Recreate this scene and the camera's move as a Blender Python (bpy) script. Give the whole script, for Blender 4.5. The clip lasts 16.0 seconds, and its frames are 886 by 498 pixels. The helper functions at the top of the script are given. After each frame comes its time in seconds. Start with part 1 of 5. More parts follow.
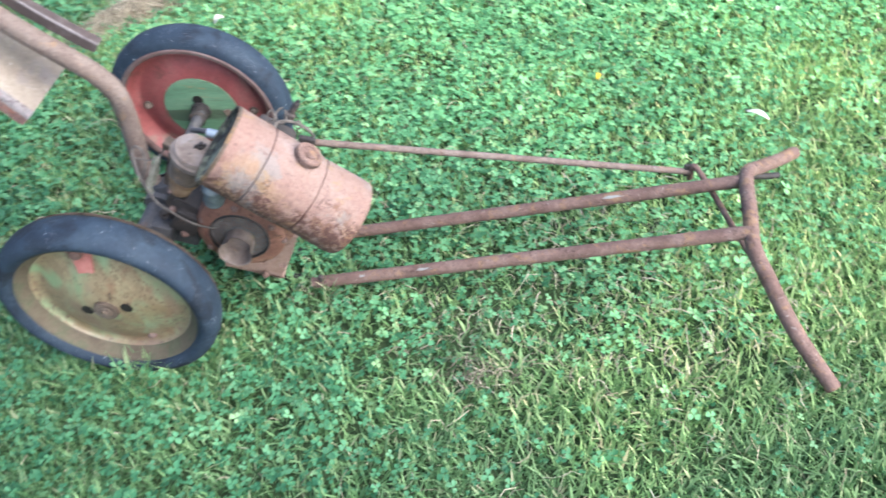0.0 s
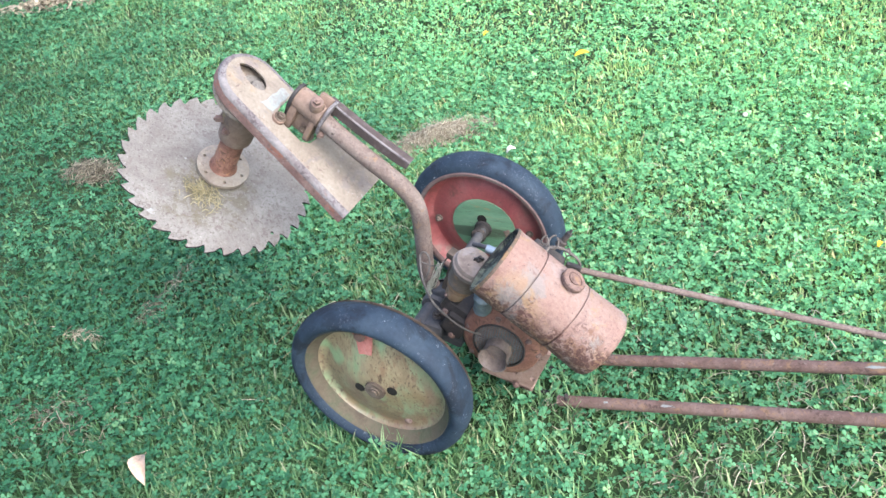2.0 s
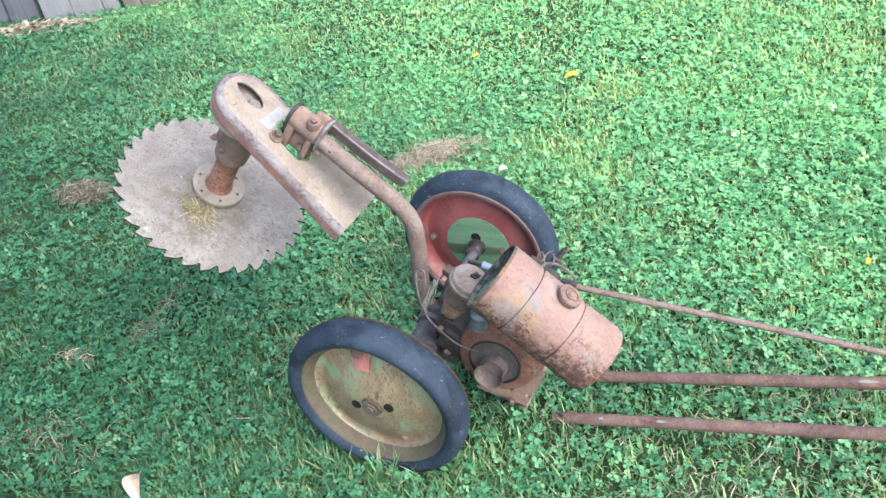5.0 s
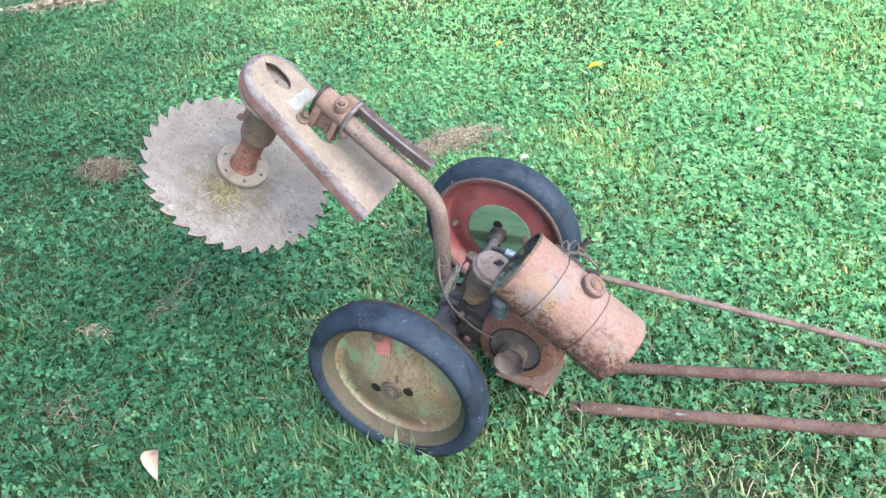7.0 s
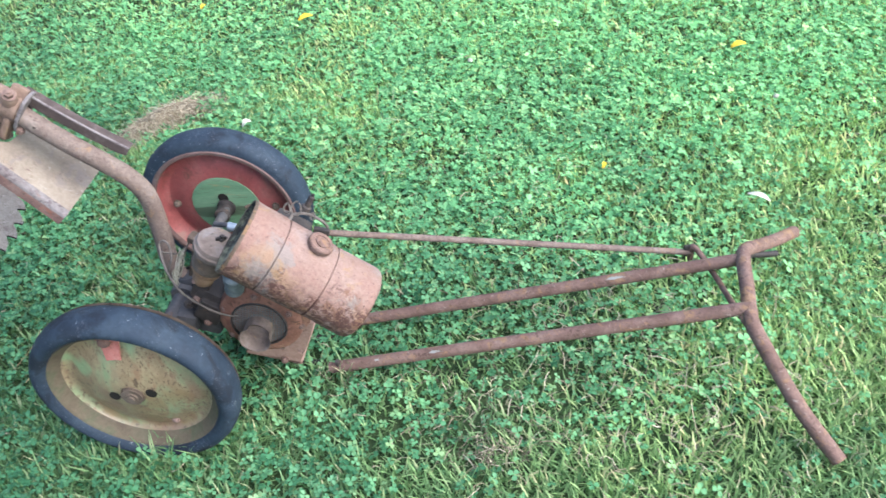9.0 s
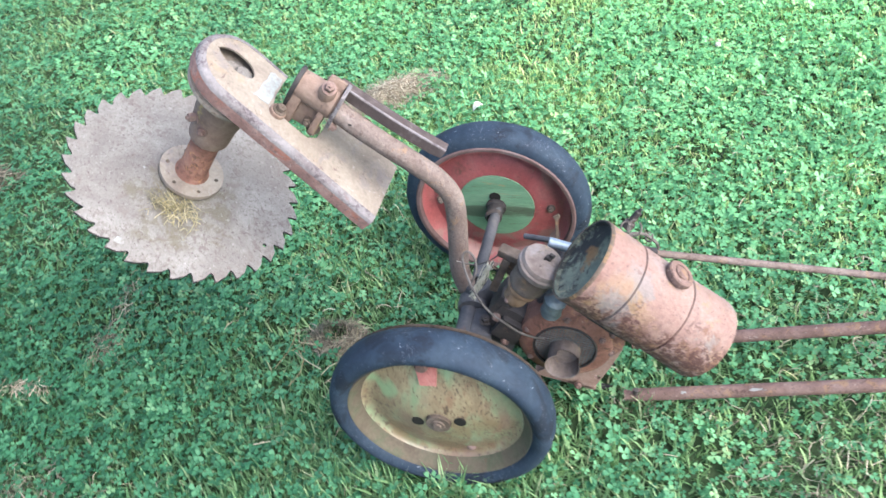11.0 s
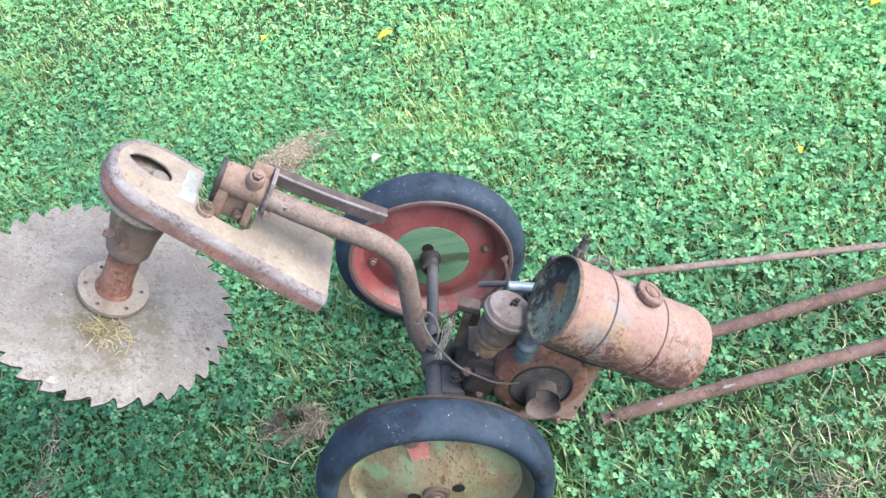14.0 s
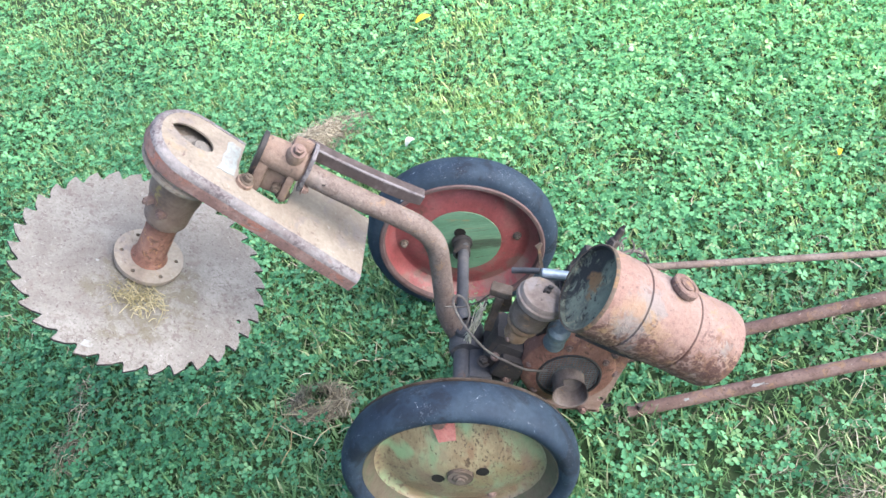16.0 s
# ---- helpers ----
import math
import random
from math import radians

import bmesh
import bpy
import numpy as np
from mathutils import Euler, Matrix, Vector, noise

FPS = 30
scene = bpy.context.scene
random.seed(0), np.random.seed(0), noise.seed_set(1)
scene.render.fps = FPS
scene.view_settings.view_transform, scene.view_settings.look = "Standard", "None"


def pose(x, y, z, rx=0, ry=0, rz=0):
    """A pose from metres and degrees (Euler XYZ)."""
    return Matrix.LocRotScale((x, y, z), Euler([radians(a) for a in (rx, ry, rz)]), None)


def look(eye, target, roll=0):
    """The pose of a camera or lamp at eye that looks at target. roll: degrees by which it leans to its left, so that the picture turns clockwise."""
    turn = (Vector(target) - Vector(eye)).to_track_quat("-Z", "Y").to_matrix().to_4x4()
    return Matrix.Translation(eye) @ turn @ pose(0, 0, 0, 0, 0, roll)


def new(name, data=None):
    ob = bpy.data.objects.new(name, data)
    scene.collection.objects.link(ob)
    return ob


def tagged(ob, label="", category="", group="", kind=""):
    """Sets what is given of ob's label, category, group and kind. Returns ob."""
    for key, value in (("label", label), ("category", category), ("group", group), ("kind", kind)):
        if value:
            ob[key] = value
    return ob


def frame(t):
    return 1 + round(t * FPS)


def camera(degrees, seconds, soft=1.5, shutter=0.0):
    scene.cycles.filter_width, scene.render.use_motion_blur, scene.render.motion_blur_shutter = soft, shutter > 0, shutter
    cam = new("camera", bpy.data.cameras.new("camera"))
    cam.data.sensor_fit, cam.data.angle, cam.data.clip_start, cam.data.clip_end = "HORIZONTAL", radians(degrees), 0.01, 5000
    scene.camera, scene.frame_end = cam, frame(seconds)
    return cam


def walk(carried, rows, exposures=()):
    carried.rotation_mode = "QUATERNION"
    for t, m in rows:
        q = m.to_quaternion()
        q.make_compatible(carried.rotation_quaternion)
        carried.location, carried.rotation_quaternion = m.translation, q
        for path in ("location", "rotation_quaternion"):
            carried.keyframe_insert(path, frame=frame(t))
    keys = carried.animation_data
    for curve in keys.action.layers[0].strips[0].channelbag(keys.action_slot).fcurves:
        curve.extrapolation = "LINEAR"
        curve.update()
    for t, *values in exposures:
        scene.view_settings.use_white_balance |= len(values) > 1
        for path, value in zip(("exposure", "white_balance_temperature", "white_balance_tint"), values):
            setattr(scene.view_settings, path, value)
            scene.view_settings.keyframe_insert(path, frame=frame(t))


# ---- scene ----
def at(x, y, z, yaw, pitch, roll):
    """A camera pose from its place, its heading (to the left of +y), pitch and roll."""
    return pose(x, y, z, 0, 0, yaw) @ pose(0, 0, 0, 90 + pitch) @ pose(0, 0, 0, 0, 0, roll)


cam = camera(53.794, 16.0, soft=1.5, shutter=0.5)
walk(cam, [
    (0.0, at(0.7545, -1.1676, 1.2732, 10.611, -45.412, -6.437)),
    (0.5, at(0.7667, -1.2358, 1.3021, 16.236, -43.155, -7.491)),
    (1.0, at(0.7947, -1.2220, 1.3174, 20.975, -40.123, -10.518)),
    (1.5, at(0.7885, -1.2414, 1.3320, 28.328, -36.094, -10.831)),
    (2.0, at(0.7863, -1.2589, 1.3413, 30.648, -34.528, -10.552)),
    (2.5, at(0.7990, -1.2590, 1.3405, 27.543, -34.308, -10.972)),
    (3.0, at(0.8002, -1.2671, 1.3441, 28.239, -33.938, -11.394)),
    (3.2, at(0.7965, -1.2718, 1.3438, 28.943, -33.577, -11.331)),
    (5.3, at(0.7761, -1.2815, 1.3401, 29.081, -33.264, -9.698)),
    (5.5, at(0.7777, -1.2754, 1.3384, 28.253, -33.727, -9.633)),
    (6.0, at(0.7891, -1.2626, 1.3333, 25.675, -34.578, -10.181)),
    (6.5, at(0.7786, -1.2720, 1.3334, 26.653, -34.246, -9.810)),
    (7.0, at(0.7542, -1.2940, 1.3386, 30.277, -33.796, -8.790)),
    (7.5, at(0.7724, -1.2745, 1.3340, 24.749, -34.742, -9.226)),
    (8.0, at(0.8023, -1.2430, 1.3157, 17.536, -37.316, -9.857)),
    (8.5, at(0.8238, -1.2243, 1.2995, 12.067, -39.270, -9.098)),
    (9.0, at(0.8166, -1.2289, 1.3030, 12.693, -38.915, -9.154)),
    (9.5, at(0.7369, -1.2704, 1.3165, 19.774, -37.615, -8.522)),
    (9.7, at(0.6925, -1.2865, 1.3207, 22.736, -37.282, -8.190)),
    (11.8, at(0.2121, -1.0191, 1.3401, 13.090, -42.593, -12.850)),
    (12.0, at(0.1951, -1.0428, 1.3465, 7.835, -42.390, -10.306)),
    (12.5, at(0.2337, -1.0462, 1.3557, 8.434, -40.785, -14.253)),
    (13.0, at(0.2504, -1.0432, 1.3511, 8.509, -40.584, -15.383)),
    (13.5, at(0.2417, -1.0545, 1.3554, 9.409, -40.124, -15.215)),
    (14.0, at(0.2387, -1.0588, 1.3549, 9.055, -40.243, -15.447)),
    (14.5, at(0.2360, -1.0581, 1.3525, 9.184, -40.727, -15.762)),
    (15.0, at(0.2285, -1.0620, 1.3517, 9.766, -40.704, -14.995)),
    (15.5, at(0.2223, -1.0633, 1.3535, 10.464, -40.623, -14.324)),
    (16.0, at(0.2135, -1.0660, 1.3520, 10.924, -40.580, -13.891)),
], exposures=((0.0, 1.82), (3.0, 1.82), (7.0, 1.76), (8.0, 1.82), (8.5, 1.68), (9.0, 1.65), (9.6, 1.67), (12.0, 2.00), (12.6, 1.86), (16.0, 1.87)))

# ---- light: open shade late in the day, bright soft sky ----
SUN_AZ, SUN_EL = -22.0, 40.0     # azimuth from +x towards +y, and elevation
world = bpy.data.worlds.new("sky")
scene.world = world
world.use_nodes = True
wn = world.node_tree
sky = wn.nodes.new("ShaderNodeTexSky")
sky.sky_type = "NISHITA"
sky.sun_disc = False
sky.sun_elevation = radians(SUN_EL)
sky.sun_rotation = radians(90.0 - SUN_AZ)
sky.air_density, sky.dust_density, sky.ozone_density = 1.0, 2.5, 1.0
wn.links.new(sky.outputs[0], wn.nodes["Background"].inputs[0])
wn.nodes["Background"].inputs[1].default_value = 0.135
sun = new("sun", bpy.data.lights.new("sun", "SUN"))
sun.data.energy, sun.data.angle, sun.data.color = 2.3, radians(62), (1.0, 0.97, 0.99)
ce = math.cos(radians(SUN_EL))
sun.matrix_world = look((6 * ce * math.cos(radians(SUN_AZ)), 6 * ce * math.sin(radians(SUN_AZ)), 6 * math.sin(radians(SUN_EL))), (0, 0, 0))


# ---- materials ----
def material(name):
    m = bpy.data.materials.new(name)
    m.use_nodes = True
    return m, m.node_tree.nodes, m.node_tree.links


def ramp_node(nodes, stops):
    r = nodes.new("ShaderNodeValToRGB")
    el = r.color_ramp.elements
    while len(el) < len(stops):
        el.new(0.5)
    for e, (p, c) in zip(el, stops):
        e.position, e.color = p, (*c, 1)
    return r


def noise_node(nodes, links, scale, detail=5.0, rough=0.6, vec=None, distort=0.0):
    n = nodes.new("ShaderNodeTexNoise")
    n.inputs["Scale"].default_value, n.inputs["Detail"].default_value = scale, detail
    n.inputs["Roughness"].default_value, n.inputs["Distortion"].default_value = rough, distort
    if vec is not None:
        links.new(vec, n.inputs["Vector"])
    return n


def mix_node(nodes, links, fac, a, b, mode="MIX"):
    m = nodes.new("ShaderNodeMix")
    m.data_type, m.blend_type = "RGBA", mode
    for value, socket in ((fac, 0), (a, 6), (b, 7)):
        if isinstance(value, (int, float)):
            m.inputs[socket].default_value = value
        elif isinstance(value, tuple):
            m.inputs[socket].default_value = (*value, 1)
        else:
            links.new(value, m.inputs[socket])
    return m.outputs[2]


RUSTED = 0.62     # how much light old iron gives back, against clean paint
RUST_TINT = (0.89, 0.98, 1.06)      # old brown iron leans to mauve


def worn(name, stops, scale=14.0, fine=160.0, spots=(), rough=(0.7, 0.95), metal=0.0, bump=0.35, streak=None, pale=RUSTED, gloss=0.3, swirl=0.6):
    """A weathered surface: broad patches by the ramp, fine grain, and spots of (colour, scale, threshold, strength)."""
    m, nodes, links = material(name)
    tint = [pale * k for k in (RUST_TINT if pale < 0.75 else (1.0, 1.0, 1.0))]
    bsdf = nodes["Principled BSDF"]
    vec = nodes.new("ShaderNodeTexCoord").outputs["Object"]
    if streak:
        mp = nodes.new("ShaderNodeMapping")
        mp.inputs["Scale"].default_value = streak
        links.new(vec, mp.inputs["Vector"])
        vec = mp.outputs[0]
    broad = noise_node(nodes, links, scale, 7, 0.65, vec, 0.4)
    ramp = ramp_node(nodes, [(p, tuple(k * v for k, v in zip(tint, c))) for p, c in stops])
    links.new(broad.outputs[0], ramp.inputs[0])
    grain = noise_node(nodes, links, fine, 4, 0.7, vec)
    gr = ramp_node(nodes, [(0.3, (0.82, 0.82, 0.82)), (0.7, (1.12, 1.12, 1.12))])
    links.new(grain.outputs[0], gr.inputs[0])
    col = mix_node(nodes, links, 1.0, ramp.outputs[0], gr.outputs[0], "MULTIPLY")
    for c, s, threshold, strength, *where in spots:
        sp = noise_node(nodes, links, s, 6 if swirl else 2, 0.7 if swirl else 0.5, vec, swirl)
        sr = ramp_node(nodes, [(threshold, (0, 0, 0)), (min(1, threshold + 0.07), (strength,) * 3)])
        links.new(sp.outputs[0], sr.inputs[0])
        amount = sr.outputs[0]
        if where:       # only inside broad patches, which may thicken along a direction or round a point
            wp = noise_node(nodes, links, where[0], 3, 0.5, vec).outputs[0]
            if len(where) > 2:
                extra = nodes.new("ShaderNodeVectorMath")
                extra.operation = "DOT_PRODUCT" if where[2] == "along" else "DISTANCE"
                extra.inputs[1].default_value = where[3]
                links.new(vec, extra.inputs[0])
                add = nodes.new("ShaderNodeMath")
                add.operation = "MULTIPLY_ADD"
                links.new(extra.outputs["Value"], add.inputs[0])
                add.inputs[1].default_value = where[4]
                links.new(wp, add.inputs[2])
                shift = nodes.new("ShaderNodeMath")
                shift.inputs[1].default_value = where[5]
                links.new(add.outputs[0], shift.inputs[0])
                wp = shift.outputs[0]
            wr = ramp_node(nodes, [(where[1], (0, 0, 0)), (min(1, where[1] + 0.1), (1, 1, 1))])
            links.new(wp, wr.inputs[0])
            amount = mix_node(nodes, links, 1.0, amount, wr.outputs[0], "MULTIPLY")
        col = mix_node(nodes, links, amount, col, tuple(k * v for k, v in zip(tint, c)))
    links.new(col, bsdf.inputs["Base Color"])
    mr = nodes.new("ShaderNodeMapRange")
    mr.inputs[3].default_value, mr.inputs[4].default_value = rough
    links.new(broad.outputs[0], mr.inputs[0])
    links.new(mr.outputs[0], bsdf.inputs["Roughness"])
    bsdf.inputs["Metallic"].default_value = metal
    bsdf.inputs["Specular IOR Level"].default_value = gloss
    b = nodes.new("ShaderNodeBump")
    b.inputs["Strength"].default_value, b.inputs["Distance"].default_value = bump, 0.002
    links.new(grain.outputs[0], b.inputs["Height"])
    links.new(b.outputs[0], bsdf.inputs["Normal"])
    return m


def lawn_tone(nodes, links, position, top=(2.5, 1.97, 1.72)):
    """A broad drift over the lawn, as a multiplier: from deep green to paler towards +x +y, for drier turf and for
    brighter light put into the colour.
    """
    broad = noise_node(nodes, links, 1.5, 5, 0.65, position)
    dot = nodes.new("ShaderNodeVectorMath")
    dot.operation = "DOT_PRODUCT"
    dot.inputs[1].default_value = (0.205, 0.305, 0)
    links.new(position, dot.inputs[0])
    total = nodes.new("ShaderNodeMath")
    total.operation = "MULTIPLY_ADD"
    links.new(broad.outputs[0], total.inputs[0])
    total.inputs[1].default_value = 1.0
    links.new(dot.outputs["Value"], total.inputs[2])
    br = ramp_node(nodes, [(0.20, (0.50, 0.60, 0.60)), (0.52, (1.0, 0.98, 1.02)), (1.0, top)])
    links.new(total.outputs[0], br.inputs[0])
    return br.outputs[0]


def foliage(name, dark, mid, light, dry, dry_amount=0.12, gloss=0.58, through_leaf=0.3, lawn=True):
    """Leaves: each differs from the next, with broad patches over the lawn, paler towards +x +y for drier turf and
    painted-in light, and some light passing through.
    """
    m, nodes, links = material(name)
    bsdf = nodes["Principled BSDF"]
    geo = nodes.new("ShaderNodeNewGeometry")
    ramp = ramp_node(nodes, [(0.0, dark), (0.45, mid), (0.97 - dry_amount, light), (1.0, dry)])
    links.new(geo.outputs["Random Per Island"], ramp.inputs[0])
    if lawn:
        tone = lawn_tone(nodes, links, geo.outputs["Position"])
    else:
        br = ramp_node(nodes, [(0.30, (0.75,) * 3), (0.52, (1.0,) * 3), (0.86, (1.2,) * 3)])
        links.new(noise_node(nodes, links, 1.5, 5, 0.65, geo.outputs["Position"]).outputs[0], br.inputs[0])
        tone = br.outputs[0]
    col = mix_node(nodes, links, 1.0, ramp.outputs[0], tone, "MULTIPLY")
    links.new(col, bsdf.inputs["Base Color"])
    bsdf.inputs["Roughness"].default_value = gloss
    bsdf.inputs["Specular IOR Level"].default_value = 0.36
    tr = nodes.new("ShaderNodeBsdfTranslucent")
    links.new(col, tr.inputs["Color"])
    mx = nodes.new("ShaderNodeMixShader")
    mx.inputs[0].default_value = through_leaf
    links.new(bsdf.outputs[0], mx.inputs[1])
    links.new(tr.outputs[0], mx.inputs[2])
    links.new(mx.outputs[0], nodes["Material Output"].inputs[0])
    return m


M_RUST = worn("rusty steel", [(0.25, (0.15, 0.08, 0.065)), (0.5, (0.27, 0.165, 0.135)), (0.75, (0.38, 0.26, 0.22))],
              spots=[((0.075, 0.04, 0.032), 60, 0.62, 0.8), ((0.6, 0.53, 0.47), 75, 0.69, 0.8), ((0.30, 0.22, 0.2), 30, 0.6, 0.5)], bump=0.6)
M_NECK = worn("pale rusty bent pipe", [(0.25, (0.165, 0.108, 0.09)), (0.5, (0.265, 0.19, 0.16)), (0.75, (0.365, 0.285, 0.25))], scale=20,
              spots=[((0.38, 0.22, 0.12), 40, 0.57, 0.55), ((0.12, 0.07, 0.055), 220, 0.57, 0.7), ((0.11, 0.06, 0.05), 60, 0.60, 0.7), ((0.15, 0.095, 0.08), 120, 0.55, 0.7, 14, 0.44), ((0.68, 0.62, 0.56), 70, 0.66, 0.8)], bump=1.2, pale=0.60)
M_PIPE = worn("rusty pipe", [(0.25, (0.15, 0.08, 0.064)), (0.5, (0.255, 0.15, 0.122)), (0.75, (0.36, 0.235, 0.195))], scale=24,
              spots=[((0.40, 0.22, 0.11), 34, 0.55, 0.6), ((0.09, 0.048, 0.04), 90, 0.55, 0.75, 22, 0.46), ((0.10, 0.055, 0.045), 230, 0.57, 0.7), ((0.54, 0.46, 0.40), 130, 0.62, 0.7), ((0.52, 0.44, 0.39), 50, 0.66, 0.6)], bump=0.9)
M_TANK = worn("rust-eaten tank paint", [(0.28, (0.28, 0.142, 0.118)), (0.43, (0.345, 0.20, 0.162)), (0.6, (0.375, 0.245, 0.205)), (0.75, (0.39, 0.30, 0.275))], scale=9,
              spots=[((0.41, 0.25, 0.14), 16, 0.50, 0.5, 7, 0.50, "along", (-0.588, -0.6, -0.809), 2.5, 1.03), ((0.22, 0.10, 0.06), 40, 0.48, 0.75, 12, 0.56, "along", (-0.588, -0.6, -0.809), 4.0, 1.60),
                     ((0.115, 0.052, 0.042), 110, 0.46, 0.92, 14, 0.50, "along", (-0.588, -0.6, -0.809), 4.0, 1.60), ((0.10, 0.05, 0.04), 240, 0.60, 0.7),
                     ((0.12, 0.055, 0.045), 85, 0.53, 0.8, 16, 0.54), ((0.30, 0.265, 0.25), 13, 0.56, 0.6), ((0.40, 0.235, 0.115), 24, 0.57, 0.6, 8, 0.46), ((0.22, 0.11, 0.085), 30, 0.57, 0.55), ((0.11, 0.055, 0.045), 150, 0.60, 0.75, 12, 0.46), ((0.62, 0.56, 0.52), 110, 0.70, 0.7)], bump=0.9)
M_TANK_END = worn("peeling teal paint over rust", [(0.3, (0.10, 0.10, 0.076)), (0.5, (0.19, 0.20, 0.15)), (0.72, (0.27, 0.285, 0.205))], scale=26,
                  spots=[((0.36, 0.32, 0.21), 75, 0.52, 0.9, 22, 0.50), ((0.025, 0.024, 0.027), 30, 0.40, 0.95, 16, 0.58, "along", (0.0, 1.0, 0.0), 5.0, 0.82),
                         ((0.30, 0.15, 0.065), 30, 0.40, 0.9, 30, 0.56, "round", (0.243, -0.150, 0.446), -14.0, 0.36), ((0.03, 0.026, 0.024), 120, 0.56, 0.95)])
M_BLADE = worn("dusty rusted saw steel", [(0.3, (0.19, 0.158, 0.138)), (0.5, (0.265, 0.228, 0.202)), (0.7, (0.355, 0.315, 0.282))], scale=9,
               fine=260, spots=[((0.155, 0.115, 0.095), 90, 0.52, 0.6, 9, 0.46), ((0.165, 0.14, 0.085), 40, 0.46, 0.6, 16, 0.50, "round", (-0.50, -0.045, 0.43), -5.5, 0.56), ((0.20, 0.15, 0.125), 26, 0.57, 0.45),
                                ((0.11, 0.08, 0.07), 210, 0.57, 0.85), ((0.44, 0.40, 0.365), 160, 0.60, 0.7), ((0.12, 0.085, 0.075), 55, 0.63, 0.7), ((0.6, 0.56, 0.52), 75, 0.67, 0.6)], bump=0.9)
M_GUARD = worn("rust-bloomed guard plate", [(0.3, (0.24, 0.18, 0.142)), (0.5, (0.345, 0.272, 0.215)), (0.72, (0.43, 0.36, 0.29))], scale=11,
               spots=[((0.25, 0.20, 0.19), 20, 0.56, 0.6), ((0.40, 0.265, 0.16), 12, 0.60, 0.45), ((0.16, 0.09, 0.075), 110, 0.56, 0.7, 10, 0.46), ((0.56, 0.50, 0.44), 70, 0.62, 0.5)], bump=0.6)
M_SKIRT = worn("chipped red-brown skirt", [(0.3, (0.18, 0.10, 0.09)), (0.5, (0.28, 0.155, 0.13)), (0.72, (0.37, 0.25, 0.22))], scale=22,
               spots=[((0.34, 0.13, 0.09), 30, 0.55, 0.8, 9, 0.46), ((0.12, 0.08, 0.075), 150, 0.55, 0.7), ((0.45, 0.38, 0.36), 120, 0.62, 0.5)], bump=0.7)
M_EDGE = worn("pitted grey guard edge", [(0.3, (0.19, 0.15, 0.145)), (0.5, (0.275, 0.235, 0.23)), (0.72, (0.37, 0.32, 0.31))], scale=18,
              spots=[((0.11, 0.08, 0.085), 130, 0.50, 0.85, 16, 0.46), ((0.27, 0.165, 0.14), 28, 0.61, 0.5), ((0.58, 0.54, 0.52), 140, 0.62, 0.6)], bump=0.9)
M_HEAD = worn("rust-brown gear casting", [(0.3, (0.20, 0.125, 0.095)), (0.5, (0.32, 0.205, 0.155)), (0.72, (0.42, 0.30, 0.23))], scale=20,
              spots=[((0.52, 0.36, 0.13), 24, 0.56, 0.7, 12, 0.54), ((0.08, 0.055, 0.045), 60, 0.58, 0.8, 14, 0.5)], bump=0.7)
M_RUBBER = worn("weathered blue-grey rubber", [(0.3, (0.018, 0.030, 0.051)), (0.5, (0.031, 0.050, 0.077)), (0.75, (0.050, 0.074, 0.102))], scale=16,
                fine=120, spots=[((0.014, 0.018, 0.028), 11, 0.53, 0.75), ((0.012, 0.017, 0.028), 14, 0.3, 0.5, 30, 0.50, "round", (-0.035, -0.293, 0.366), -13.0, 0.35), ((0.26, 0.28, 0.32), 330, 0.58, 0.6, 20, 0.48), ((0.20, 0.215, 0.24), 60, 0.64, 0.6), ((0.98, 0.98, 0.98), 90, 0.665, 0.95)], rough=(0.6, 0.85), bump=0.3, gloss=0.22)
M_DISC = worn("worn green paint over rust", [(0.33, (0.23, 0.34, 0.175)), (0.42, (0.33, 0.325, 0.19)), (0.48, (0.36, 0.28, 0.165)), (0.58, (0.29, 0.20, 0.12)), (0.68, (0.27, 0.35, 0.20))], scale=10,
              spots=[((0.25, 0.16, 0.085), 26, 0.44, 0.7, 20, 0.50, "along", (0.0, 0.0, -1.0), 10.0, 0.88), ((0.27, 0.15, 0.09), 55, 0.55, 0.75, 10, 0.44), ((0.09, 0.05, 0.035), 130, 0.64, 0.9), ((0.13, 0.075, 0.05), 240, 0.57, 0.85, 10, 0.40), ((0.27, 0.42, 0.22), 14, 0.47, 0.75, 18, 0.50, "along", (0.0, 0.0, 1.0), 8.0, -1.0), ((0.30, 0.40, 0.24), 30, 0.56, 0.5, 12, 0.52), ((0.30, 0.18, 0.13), 16, 0.58, 0.6)],
              rough=(0.28, 0.5), pale=0.68, streak=(1.0, 1.0, 0.5), gloss=0.7, swirl=0.0)
M_RIM = worn("pale rusted rim", [(0.3, (0.10, 0.068, 0.048)), (0.5, (0.16, 0.125, 0.085)), (0.62, (0.125, 0.125, 0.075)), (0.8, (0.095, 0.068, 0.048))], scale=22,
             spots=[((0.15, 0.085, 0.055), 60, 0.63, 0.7)])
M_RED = worn("faded red wheel paint", [(0.3, (0.25, 0.05, 0.05)), (0.5, (0.38, 0.09, 0.088)), (0.72, (0.40, 0.15, 0.135))], scale=10,
             spots=[((0.27, 0.17, 0.135), 20, 0.44, 0.65, 16, 0.50, "along", (0.0, 0.0, -1.0), 8.0, 1.0), ((0.13, 0.06, 0.04), 34, 0.56, 0.7, 9, 0.48), ((0.33, 0.21, 0.165), 18, 0.56, 0.65, 7, 0.50), ((0.12, 0.06, 0.045), 130, 0.60, 0.7), ((0.50, 0.42, 0.38), 60, 0.68, 0.6)], rough=(0.35, 0.65), pale=0.70, gloss=0.6)
